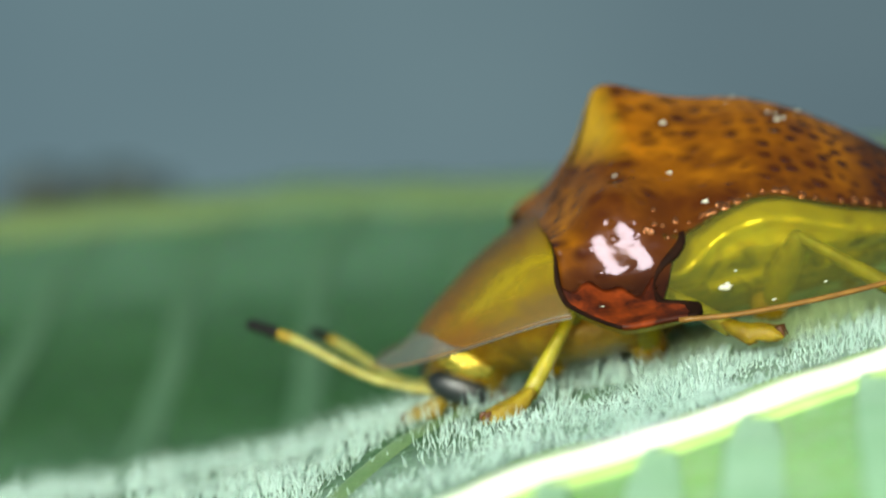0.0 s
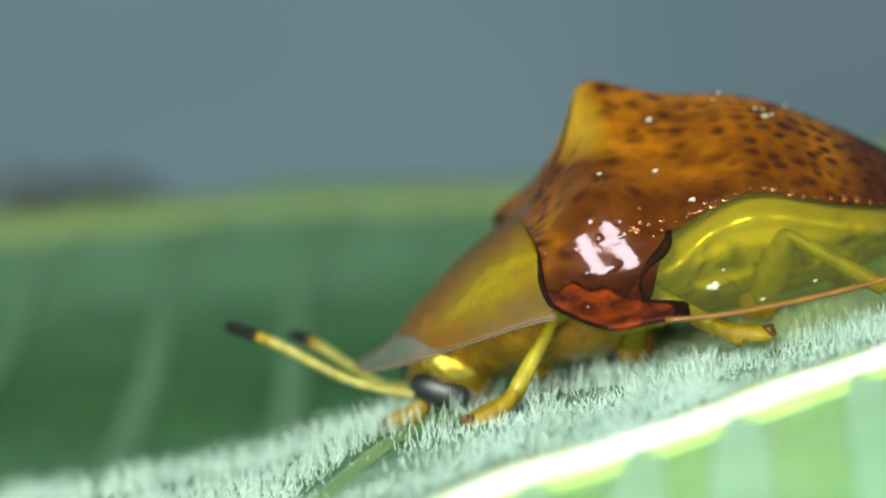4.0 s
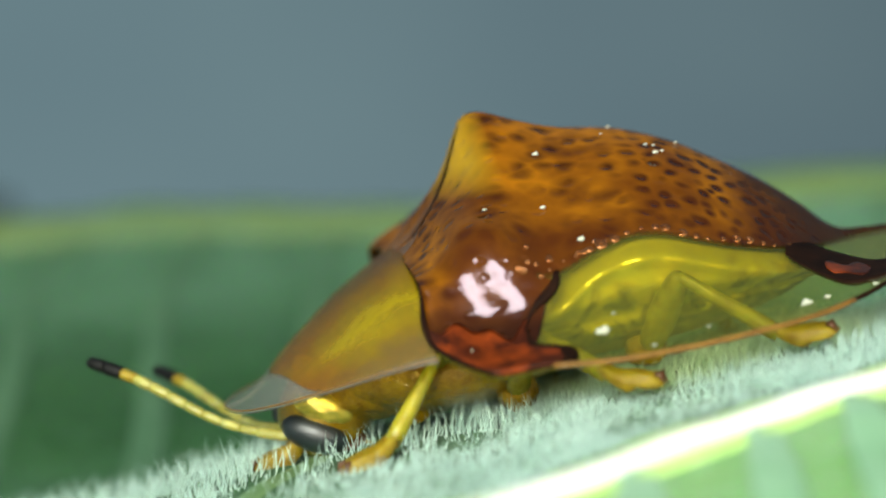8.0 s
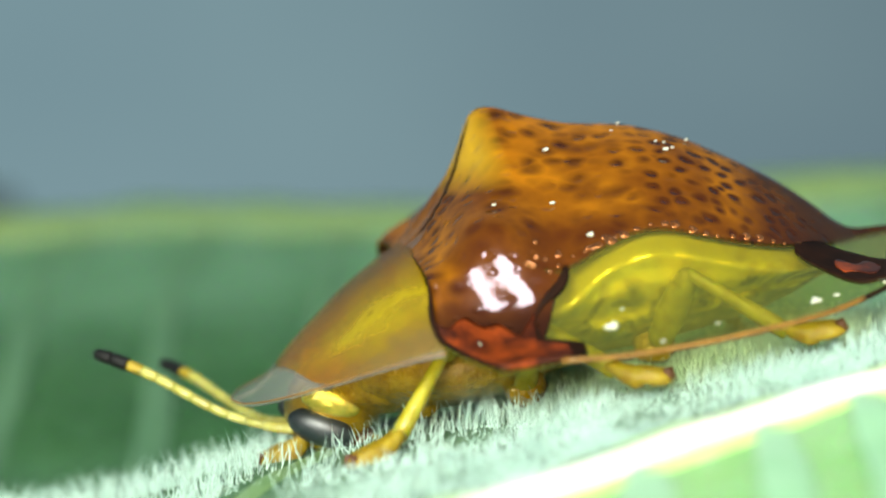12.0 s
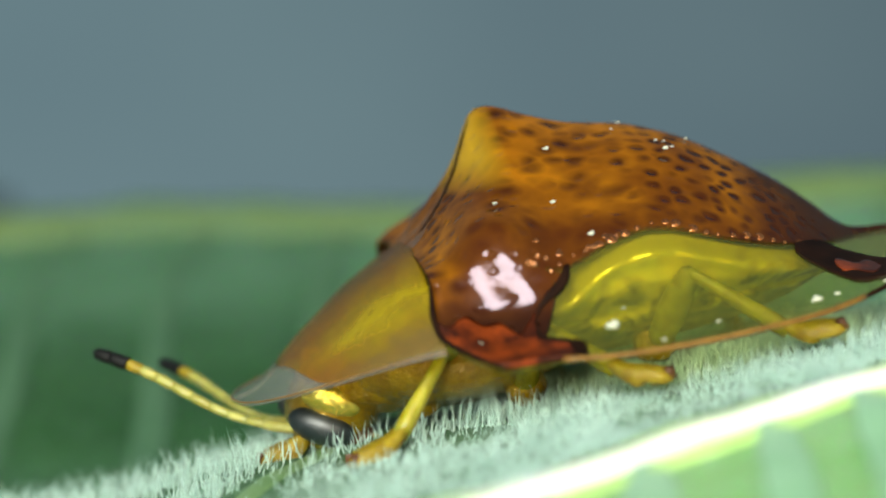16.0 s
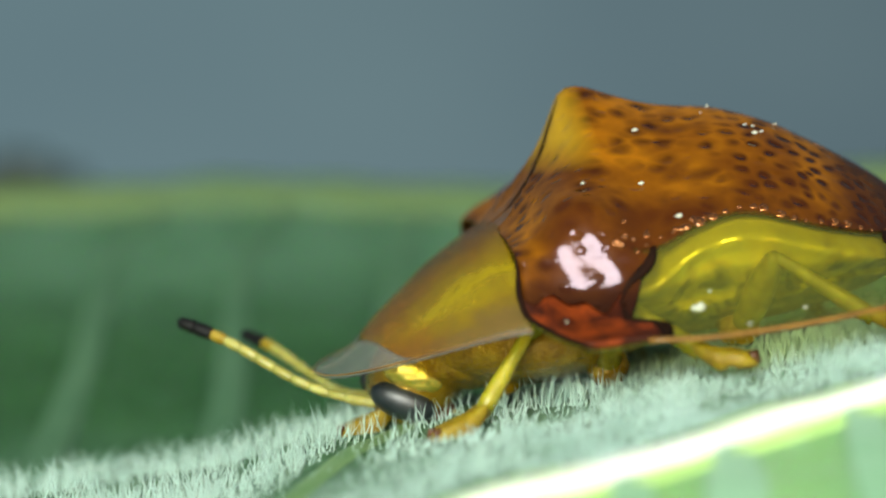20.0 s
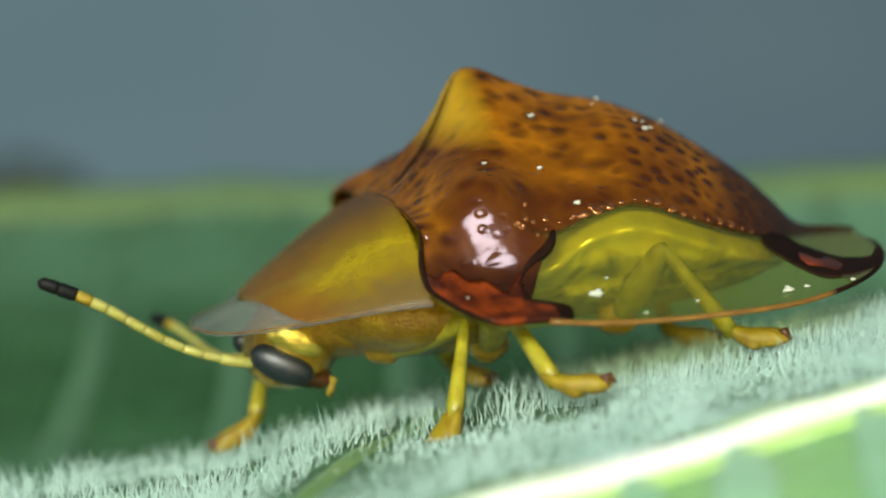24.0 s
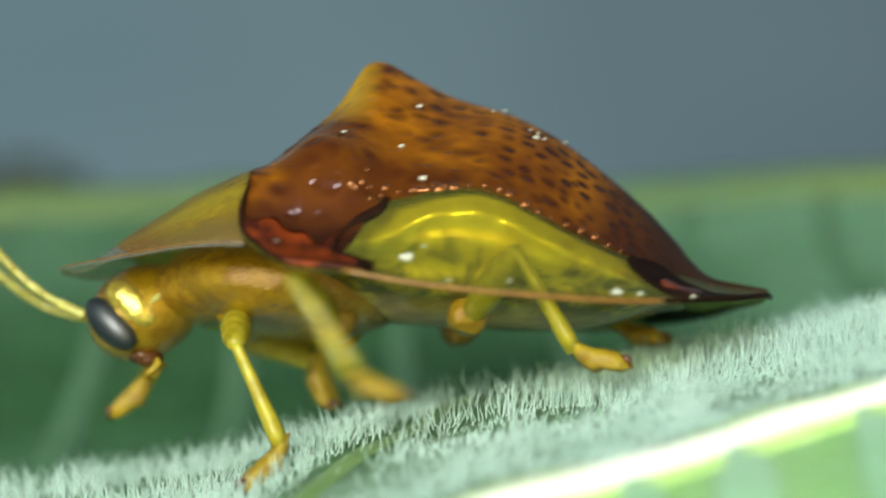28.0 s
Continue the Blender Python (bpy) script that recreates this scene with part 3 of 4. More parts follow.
rim_z = curve([(-1.65, 0.32), (-1.1, 0.19), (-0.5, 0.10), (0.0, 0.06), (0.6, 0.05), (1.15, 0.06), (1.85, 0.09), (2.45, 0.17), (3.0, 0.27), (3.4, 0.38), (3.75, 0.47)])
# how flat the back is from side to side
arch = curve([(-1.65, 2.4), (-1.25, 1.8), (-0.8, 1.35), (-0.1, 1.32), (0.5, 1.5), (1.1, 1.85), (2.0, 2.0), (3.7, 1.8)])


def rim_y(x):
    if x < 0.4:
        return 2.90 - 0.12 * ((0.4 - x) / 2) ** 2 - 0.42 * smooth(-1.15, -1.66, x)
    return 2.90 * math.sqrt(max(0.0, 1 - ((x - 0.4) / 3.14) ** 3.0))


# the square shoulder: steep flank, then a flare to the rim
flank_y = curve([(0, 0), (0.4, 0.90), (0.7, 1.58), (0.85, 1.88), (0.92, 1.97), (0.98, 2.015), (1.05, 2.045), (1.12, 2.065), (1.2, 2.085), (1.28, 2.10), (1.36, 2.135), (1.44, 2.23), (1.62, 2.50), (2, 2.86)])
flank_z = curve([(0, 1.62), (0.4, 1.57), (0.7, 1.47), (0.85, 1.36), (0.92, 1.24), (0.98, 1.12), (1.05, 1.0), (1.12, 0.9), (1.2, 0.78), (1.28, 0.66), (1.36, 0.54), (1.44, 0.42), (1.62, 0.25), (2, 0.12)])


def shell(x, q, lift=0.0):
    """Upper face of a wing case: q from 0 at the suture over 1 at the row of pits to 2 at the rim."""
    yd, zd, zt, w, zr = disc_y(x), disc_z(x), top_z(x), rim_y(x), rim_z(x)
    w = max(w, yd + 0.01) if x < 3.45 else max(w, 0.02)
    yd = min(yd, w * 0.9)
    if q <= 1:
        y = yd * q
        z = zd + (zt - zd) * (1 - q ** arch(x))
        z -= 0.03 * math.exp(-(y / 0.03) ** 2)
    else:
        k = q - 1
        y = yd + (w - yd) * k
        z = zr + (zd - zr) * max(0.0, 1 - k) ** 1.45
    square = 0.92 * smooth(-1.68, -1.02, x) * (1 - smooth(-0.95, -0.25, x))
    if square > 0:
        over = zt - 1.62
        z2 = flank_z(q) + (over * max(0.0, 1 - q / 0.66) ** 1.2 if over > 0 else over * (1 - smooth(0.5, 1.25, q)))
        y2 = flank_y(q) - min(0.36, 0.80 * (x + 0.74) ** 2) * smooth(0.45, 0.95, q) * (1 - smooth(1.3, 2.0, q))
        y += (y2 - y) * square
        z += (z2 - z) * square
    # two keels run from the peak to the front corners, with a hollow face between them
    keel = 0.07 + 0.80 * (-0.66 - x)
    on = smooth(-1.60, -1.35, x) * (1 - smooth(-0.72, -0.60, x))
    if on > 0:
        z += on * (0.07 * math.exp(-((y - keel) / 0.10) ** 2) - 0.05 * math.exp(-(y / max(0.08, 0.6 * keel)) ** 2))
    return y, z + lift


TAIL = 3.535


def shell_x(u):
    return -1.62 + (TAIL + 1.62) * math.sin(u * math.pi / 2) ** 0.9 if u > 0 else -1.62


def shell_point(x, q, side, lift=0.0):
    y, z = shell(x, q, lift)
    if side > 0:
        z += 0.18 * math.exp(-((x + 1.45) / 0.32) ** 2 - ((y - 1.60) / 0.50) ** 2)
        x -= 0.12 * math.exp(-((x + 1.50) / 0.22) ** 2 - ((y - 1.75) / 0.45) ** 2)
    return x, side * y, z


def pit_mesh():
    """A shallow coppery dimple with a raised lip."""
    verts, faces = [], []
    prof = ((0.052, -0.008), (0.042, 0.006), (0.026, 0.006), (0.010, -0.008))
    for r, z in prof:
        for j in range(10):
            a = 2 * math.pi * j / 10
            verts.append((r * math.cos(a) * MM, 0.85 * r * math.sin(a) * MM, z * MM))
    for i in range(3):
        for j in range(10):
            k = (j + 1) % 10
            faces.append((i * 10 + j, i * 10 + k, i * 10 + 10 + k, i * 10 + 10 + j))
    faces.append(tuple(range(30, 40)))
    me = bpy.data.meshes.new("pit")
    me.from_pydata(verts, [], faces)
    me.materials.append(M_BEAD)
    me.polygons.foreach_set("use_smooth", [True] * len(faces))
    return me


def corner(q):
    """Where the shell begins: its front corner is rounded off."""
    return -1.62 - 0.04 * math.exp(-((q - 1.42) / 0.26) ** 2) + 0.42 * smooth(1.60, 2.02, q) ** 1.8


def case_reach(x):
    """How far the opaque wing case reaches out: over the margin at the shoulder."""
    return 1 + 0.62 * (1 - smooth(-0.80, -0.30, x))


def case_point(u, q, side):
    x = shell_x(u)
    return shell_point(x + (corner(min(q, 1.6)) + 1.62) * (1 - smooth(-1.62, -1.15, x)), q, side)


def build_beetle():
    bug = thing("tortoise_beetle", "glossy amber and gold tortoise beetle on a downy green leaf", "beetle")
    PIT_MESH = pit_mesh()
    for side in (-1, 1):
        flip = side > 0
        case = part("wing_case", slab(100, 46, lambda u, v: case_point(u, v * case_reach(shell_x(u)), side), 0.05, flip), M_ELYTRA, bug, "glossy amber wing case with dark brown spots")
        part("clear_margin", slab(90, 18, lambda u, v: shell_point(max(shell_x(u), corner(1 + v)), 1 + v, side, -0.04 * smooth(-0.30, -0.9, shell_x(u))), 0.03, flip), M_MARGIN, case, "see-through yellowish shell margin")
        us = [0.10 + 0.90 * i / 60 for i in range(61)]
        rim = [(x, y, z - 0.015) for x, y, z in (shell_point(shell_x(u), 2, side) for u in us)]
        part("rim", tube(rim[:29], [0.028] * 29, 8), M_RIM, case, "amber rim of the shell")
        part("tail_rim", tube(rim[28:], [0.026 - 0.0004 * i if side < 0 else 0.028 - 0.020 * smooth(16, 22, i) for i in range(33)], 8), M_DARK, case, "dark rim round the tail")

        def lobe_edge(q):
            k = q - 1
            return -0.34 - 0.42 * smooth(0.0, 0.50, k) + 0.30 * smooth(0.60, 0.78, k) - 0.05 * smooth(0.9, 1.0, k)

        def humeral(u, v):
            lo = 1.44 + 0.05 * math.sin(9 * u + 1) + 0.04 * math.sin(17 * u)
            q = lo + (1.995 - lo) * v
            return shell_point(corner(q) + 0.02 + (lobe_edge(q) - corner(q) - 0.02) * u, q, side, 0.026)
        part("shoulder_patch", slab(30, 14, humeral, 0.05, flip), M_RED, case, "red-brown shoulder patch reaching over the margin")

        def edge_dark(u, v):
            q = 1.02 + 0.975 * v
            return shell_point(lobe_edge(q) + (0.05 + 0.04 * math.sin(11 * v) + 0.09 * smooth(0.6, 0.85, v)) * (u - 0.5), q, side, 0.034)
        part("patch_edge", slab(4, 30, edge_dark, 0.05, flip), M_DARK, case, "blackish edge of the shoulder patch")

        def rear(u, v):
            x = 1.98 + 1.50 * u
            lo = 0.95 + 0.26 * u + 0.68 * smooth(0.22, 0.78, u)
            hi = 1.26 + 0.52 * smooth(0.0, 0.35, u) + 0.215 * smooth(0.25, 0.7, u)
            half = 0.5 * (hi - lo) * math.sqrt(min(1.0, u / 0.14)) + 0.012 * math.sin(31 * u)
            return shell_point(x, 0.5 * (lo + hi) + half * (2 * v - 1), side, 0.020)
        part("tail_patch", slab(30, 14, rear, 0.04, flip), M_DARK, case, "dark band over the rear margin")
        part("tail_lobe", slab(24, 14, lambda u, v: shell_point(2.55 + (TAIL - 2.56) * u, 1.0 + 0.99 * v, side, 0.010), 0.02, flip), M_LOBE, case, "clear grey lobe at the tail")
        part("tail_spot", slab(20, 8, lambda u, v: shell_point(2.30 + 0.42 * u, 1.41 + 0.26 * u + 0.11 * (2 * v - 1) * math.sqrt(max(0.0, 1 - (2 * u - 1) ** 4)) * (1 + 0.35 * math.sin(9 * u + 2 * v)), side, 0.028), 0.01, flip), M_RED, case, "red spot in the dark band")
        spots = [(x, 0.99 + 0.012 * math.sin(7 * x), 0.80 + 0.40 * math.sin(9 * x)) for x in (-0.12, 0.02, 0.14, 0.28, 0.41, 0.56, 0.70, 0.79, 0.95, 1.08, 1.20, 1.36, 1.50, 1.64, 1.79, 1.92, 2.08)]
        prng = np.random.default_rng(11)
        for k in range(20):
            x = prng.uniform(-0.72, 0.30)
            spots.append((x, 1.0 - prng.uniform(0.0, 0.17) * (0.35 - x) + (0.05 if x < -0.45 else 0.0), prng.uniform(0.35, 0.8)))
        for x, q, big in spots:
            px, py, pz = shell_point(x, q, side, 0.006)
            ay, az = shell(x, q - 0.02)
            by, bz = shell(x, q + 0.02)
            tilt = math.atan2(bz - az, by - ay) * side
            pit = new("pit", PIT_MESH)
            pit.parent = case
            pit.matrix_basis = Matrix.Translation((px * MM, py * MM, pz * MM)) @ Matrix.Rotation(tilt, 4, "X") @ Matrix.Diagonal((big, big, big, 1))
        part("front_edge", tube([shell_point(corner(0.45 + 1.55 * i / 30), 0.45 + 1.55 * i / 30, side, 0.0) for i in range(31)], [(0.004 + 0.026 * smooth(8, 18, i) - 0.010 * smooth(20, 30, i)) * (1 if side < 0 else 0.3) for i in range(31)], 8), M_DARK if side < 0 else M_RIM, case, "dark front edge of the wing case")

    seam = [-1.60 + 0.05 * i for i in range(19)]
    part("suture", tube([(x, -0.012, shell(x, 0.0)[1] + 0.012) for x in seam], [0.004 + 0.010 * math.sin(math.pi * min(1.0, (i + 2) / 20)) for i in range(19)], 7), M_DARK, bug, "dark seam between the wing cases")

    # pronotum: amber dome with a clear grey brim
    pro_w = curve([(-3.56, 0.04), (-3.5, 0.50), (-3.39, 0.85), (-3.2, 1.14), (-2.95, 1.42), (-2.6, 1.75), (-2.24, 2.03), (-1.9, 2.20), (-1.62, 2.30)])
    pro_t = curve([(-3.56, 0.0), (-3.35, 0.05), (-3.20, 0.13), (-3.08, 0.23), (-2.85, 0.45), (-2.55, 0.68), (-2.28, 0.87), (-1.95, 1.05), (-1.64, 1.20), (-1.5, 1.25)])

    def pro(u, s, lift=0.0):
        x = -3.56 + 1.96 * u**1.3
        y = pro_w(x) * s
        edge = 0.30 * smooth(-3.7, -1.6, x)
        k = max(0.0, 1 - abs(s) ** (2.0 + 1.1 * smooth(-2.7, -1.6, x)))
        return x, y, edge + (pro_t(x) - edge) * k ** 1.12 + lift

    def dome_s(u):
        return 0.988 * math.sqrt(max(0.0, 1 - (1 - smooth(0.34, 0.60, u)) ** 2))
    hood = part("pronotum", slab(40, 50, lambda u, v: pro(0.36 + 0.64 * u, (2 * v - 1) * dome_s(0.36 + 0.64 * u), 0.0), 0.05, True), M_PRONOTUM, bug, "translucent amber hood over the head")
    brim = []
    for side in (-1, 1):
        brim.append(slab(64, 16, lambda u, v: pro(u, side * (dome_s(u) + (1 - dome_s(u)) * v)), 0.035, side > 0))
    part("brim", join(*brim), M_VISOR, hood, "clear greyish brim of the hood")
    part("hood_edge", tube([pro(abs(2 * i / 60 - 1), 1 if i >= 30 else -1) for i in range(61)], [0.008] * 61, 7), M_RIM, hood, "thin amber edge of the hood")
    # body under the shell
    belly = curve([(-1.5, -0.16), (-0.6, -0.19), (0.6, -0.17), (1.8, -0.05), (2.7, 0.24)])

    def abdomen(u, v):
        x = -1.5 + 4.2 * u
        k = math.sqrt(max(0.0, 1 - (2 * u - 1) ** 8))
        a = 2 * math.pi * v
        c, w = math.cos(a), math.sin(a)
        low, high = 0.22, disc_z(x) - 0.05
        base = min(2.02, disc_y(x) + 0.16)
        if w >= 0:
            p = math.asin(min(1.0, w)) / (math.pi / 2)
            f, g = min(1.0, p / 0.7), max(0.0, (p - 0.7) / 0.3)
            y = (base * (0.76 + 0.16 * smooth(0.0, 0.45, f)) - 0.85 * max(0.0, f - 0.6) ** 2) * (1 - g)
            z = low + (high - low) * f + 0.1 * math.sin(g * math.pi / 2)
            ridge = disc_z(x) - 0.25 - 0.12 * smooth(0.1, -0.4, x)
            y += (0.085 + 0.02 * math.sin(2 * math.pi * x / 0.40)) * math.exp(-((z - ridge) / 0.085) ** 2) * smooth(-0.8, -0.2, x) * (1 - g)
        else:
            y = 0.76 * base * abs(c) ** 0.85 * (1 - 0.30 * (-w) ** 0.7) * (1 + 0.018 * math.cos(2 * math.pi * x / 0.52))
            z = low - (low - belly(x)) * (-w) ** 0.8
        return x, math.copysign(y * k + 0.02, c), low + (z - low) * k
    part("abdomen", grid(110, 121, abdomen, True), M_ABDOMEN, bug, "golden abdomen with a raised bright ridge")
    part("thorax", ball((-1.30, 0, 0.05), (1.25, 1.50, 0.50), 20, 30), M_GOLD, bug, "shiny golden thorax")
    part("neck", ball((-2.12, 0, -0.06), (0.55, 0.92, 0.34), 16, 24, None, 0.15, 4), M_GOLD, bug, "short amber neck behind the head")
    head = part("head", ball((0, 0, 0), (0.58, 0.62, 0.47), 18, 26, Euler((0, radians(-30), 0)).to_matrix()), M_HEAD, bug, "metallic gold head")
    part("mouth", join(ball((0.06, 0.0, -0.43), (0.19, 0.36, 0.11), 8, 12, None, 0.3, 2), ball((0.10, -0.26, -0.47), (0.10, 0.08, 0.07), 6, 8)), M_CLAW, head, "dark brown mouthparts")
    for side in (-1, 1):
        part("palp", tube([(0.15, side * 0.2, -0.42), (0.22, side * 0.25, -0.50), (0.16, side * 0.27, -0.60), (0.12, side * 0.27, -0.63)], [0.035, 0.05, 0.045, 0.015], 8), M_FOOT, head, "short amber palp")
        plate, faces = ball((-0.08, side * 0.500, 0.05), (0.30, 0.145, 0.175), 30, 44, Euler((radians(side * -14), radians(38), radians(side * 12))).to_matrix())
        plate = [(x, y + side * (0.018 * noise.noise(Vector((x, z, 5)) * 17) + 0.010 * noise.noise(Vector((x, z, 2)) * 44)), z) for x, y, z in plate]
        part("brow", (plate, faces), M_BROW, head, "glittering gold brow behind the eye")
        part("cheek_ridge", tube([(0.10, side * 0.585, 0.06), (0.19, side * 0.575, 0.15), (0.29, side * 0.52, 0.25)], [0.012, 0.030, 0.012], 8), M_ANT, head, "glossy pale ridge on the cheek")
    for side in (-1, 1):
        part("eye", ball((-0.26 if side < 0 else -0.29, side * 0.46, -0.16 if side < 0 else -0.09), (0.34, 0.16, 0.180), 18, 26, Euler((radians(side * -12), radians(38), radians(side * 18))).to_matrix()), M_EYE, head, "black glossy oval eye")
    # specks of dust on the shell
    for x, q, r in ((-0.13, 0.37, 0.050), (1.04, 0.44, 0.05), (1.12, 0.41, 0.03), (0.98, 0.36, 0.03), (1.06, 0.36, 0.025), (-0.09, 1.62, 0.11), (1.84, 1.78, 0.09), (2.06, 1.80, 0.05), (2.55, 1.97, 0.04), (-0.82, 0.64, 0.04), (-0.26, 0.70, 0.045), (0.72, 0.1, 0.03), (0.60, 0.22, 0.02), (1.35, 0.2, 0.03), (0.3, 1.90, 0.04), (0.85, 1.80, 0.035), (0.05, 1.50, 0.03), (-0.02, 0.93, 0.06), (-1.30, 1.62, 0.035)):
        px, py, pz = shell_point(x, q, -1, 0.02)
        part("dust_speck", ball((px, py, pz), (r * 0.62, r * 0.5, r * 0.3), 6, 9, None, 0.8, x), M_DUST, bug, "whitish speck of dust on the shell")
    return bug, head


def build_leg(bug, name, side, femur, tibia, foot):
    fe = part(name + "_femur", tube([(0, 0, 0), (femur * 0.12, 0, 0), (femur * 0.4, 0, 0.0), (femur * 0.75, 0, 0), (femur * 0.97, 0, 0), (femur * 1.03, 0, 0)], [0.08, 0.13, 0.16, 0.14, 0.09, 0.05], 12), M_LEG, bug, "thick yellow thigh")
    ti = part(name + "_tibia", tube([(0, 0, 0), (tibia * 0.06, 0, 0), (tibia * 0.4, 0, 0), (tibia * 0.85, 0, 0), (tibia, 0, 0)], [0.060, 0.074, 0.084, 0.112, 0.100], 12, 0.8), M_LEG, bug, "slender yellow shin")
    part("coxa", ball((-0.02, 0, 0.05), (0.24, 0.22, 0.20), 10, 14, None, 0.12, len(name)), M_GOLD, fe, "rounded amber base of the thigh")
    # station, top, sole and half width: a flattened wedge with a low heel and a blunt end
    rings = [(-0.10, 0.085, 0.02, 0.03), (-0.06, 0.10, -0.045, 0.085), (foot * 0.10, 0.095, -0.125, 0.115), (foot * 0.28, 0.075, -0.170, 0.150), (foot * 0.40, 0.066, -0.150, 0.165),
             (foot * 0.47, 0.060, -0.120, 0.145), (foot * 0.62, 0.062, -0.130, 0.165), (foot * 0.80, 0.058, -0.115, 0.160), (foot * 0.93, 0.046, -0.085, 0.120), (foot * 0.99, 0.020, -0.045, 0.05)]
    n = 14
    pad = []
    for x, top, sole, half in rings:
        for i in range(n):
            c, w = math.cos(2 * math.pi * i / n), math.sin(2 * math.pi * i / n)
            p = Vector((x - 0.05 * w, half * math.copysign(abs(c) ** 0.6, c), 0.5 * (top + sole) + 0.5 * (top - sole) * math.copysign(abs(w) ** 0.65, w)))
            pad.append(tuple(p + 0.022 * noise.noise_vector(p * 9 + Vector((side, len(name), 0)))))
    sides = [(r * n + i, r * n + (i + 1) % n, (r + 1) * n + (i + 1) % n, (r + 1) * n + i) for r in range(len(rings) - 1) for i in range(n)]
    pad = pad, sides + [tuple(range(n - 1, -1, -1)), tuple(range((len(rings) - 1) * n, len(rings) * n))]
    ta = part(name + "_foot", pad, M_FOOT, bug, "flattened amber foot with lobed sole")
    for k in (-1, 1):
        part("claw", tube([(foot * 0.84, 0.07 * k, 0.0), (foot * 0.97, 0.09 * k, 0.02), (foot * 1.06, 0.10 * k, -0.06)], [0.036, 0.034, 0.010], 7), M_CLAW, ta, "small brown claw")
    return fe, ti, ta


def build_antenna(bug):
    """Eleven beads along x, the last ones black."""
    segs, x = [], 0.0
    ant = None
    lens = (0.32, 0.18, 0.21, 0.21, 0.21, 0.21, 0.21, 0.17, 0.16, 0.195, 0.205)
    for k, L in enumerate(lens):
        r = 0.060 if k == 0 else 0.044 + 0.002 * k
        if k >= 9:
            r = 0.072
        a = math.pi * (x + 0.5 * L) / 2.26
        bend = 0.05 * math.sin(2 * a) + 0.07 * math.sin(a)
        tilt = math.pi / 2.26 * (0.10 * math.cos(2 * a) + 0.07 * math.cos(a)) * 0.5 * L
        geo = tube([(x, 0, bend - tilt), (x + 0.12 * L, 0, bend - 0.76 * tilt), (x + 0.8 * L, 0, bend + 0.6 * tilt), (x + L, 0, bend + tilt)], [r * 0.90, r * 0.97, r * (1.0 if k < 10 else 0.86), r * (0.88 if k < 10 else 0.22)], 9)
        if ant is None:
            ant = part("antenna", geo, M_ANT, bug, "pale jointed feeler with a black tip")
        else:
            part("antenna_joint", geo, M_BLACK if k >= 9 else M_FOOT if k == 8 else M_ANT, ant, "black club of the feeler" if k >= 9 else "amber joint below the club" if k == 8 else "")
        x += L
    return ant


# ---- distance ----
def build_distance():
    nu, nv = 40, 16
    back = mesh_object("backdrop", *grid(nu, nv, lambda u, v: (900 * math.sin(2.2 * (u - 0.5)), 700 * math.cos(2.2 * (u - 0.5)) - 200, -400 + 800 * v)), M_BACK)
    tagged(back, "self-lit grey-blue backdrop for the blurred distance", "backdrop", kind="structure")
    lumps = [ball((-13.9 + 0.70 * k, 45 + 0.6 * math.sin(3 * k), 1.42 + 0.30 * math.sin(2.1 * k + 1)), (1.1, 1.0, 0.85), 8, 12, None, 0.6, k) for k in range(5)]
    # the clump's shade is put into its near-black colour
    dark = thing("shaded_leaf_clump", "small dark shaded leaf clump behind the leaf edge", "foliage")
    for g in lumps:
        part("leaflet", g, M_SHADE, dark)


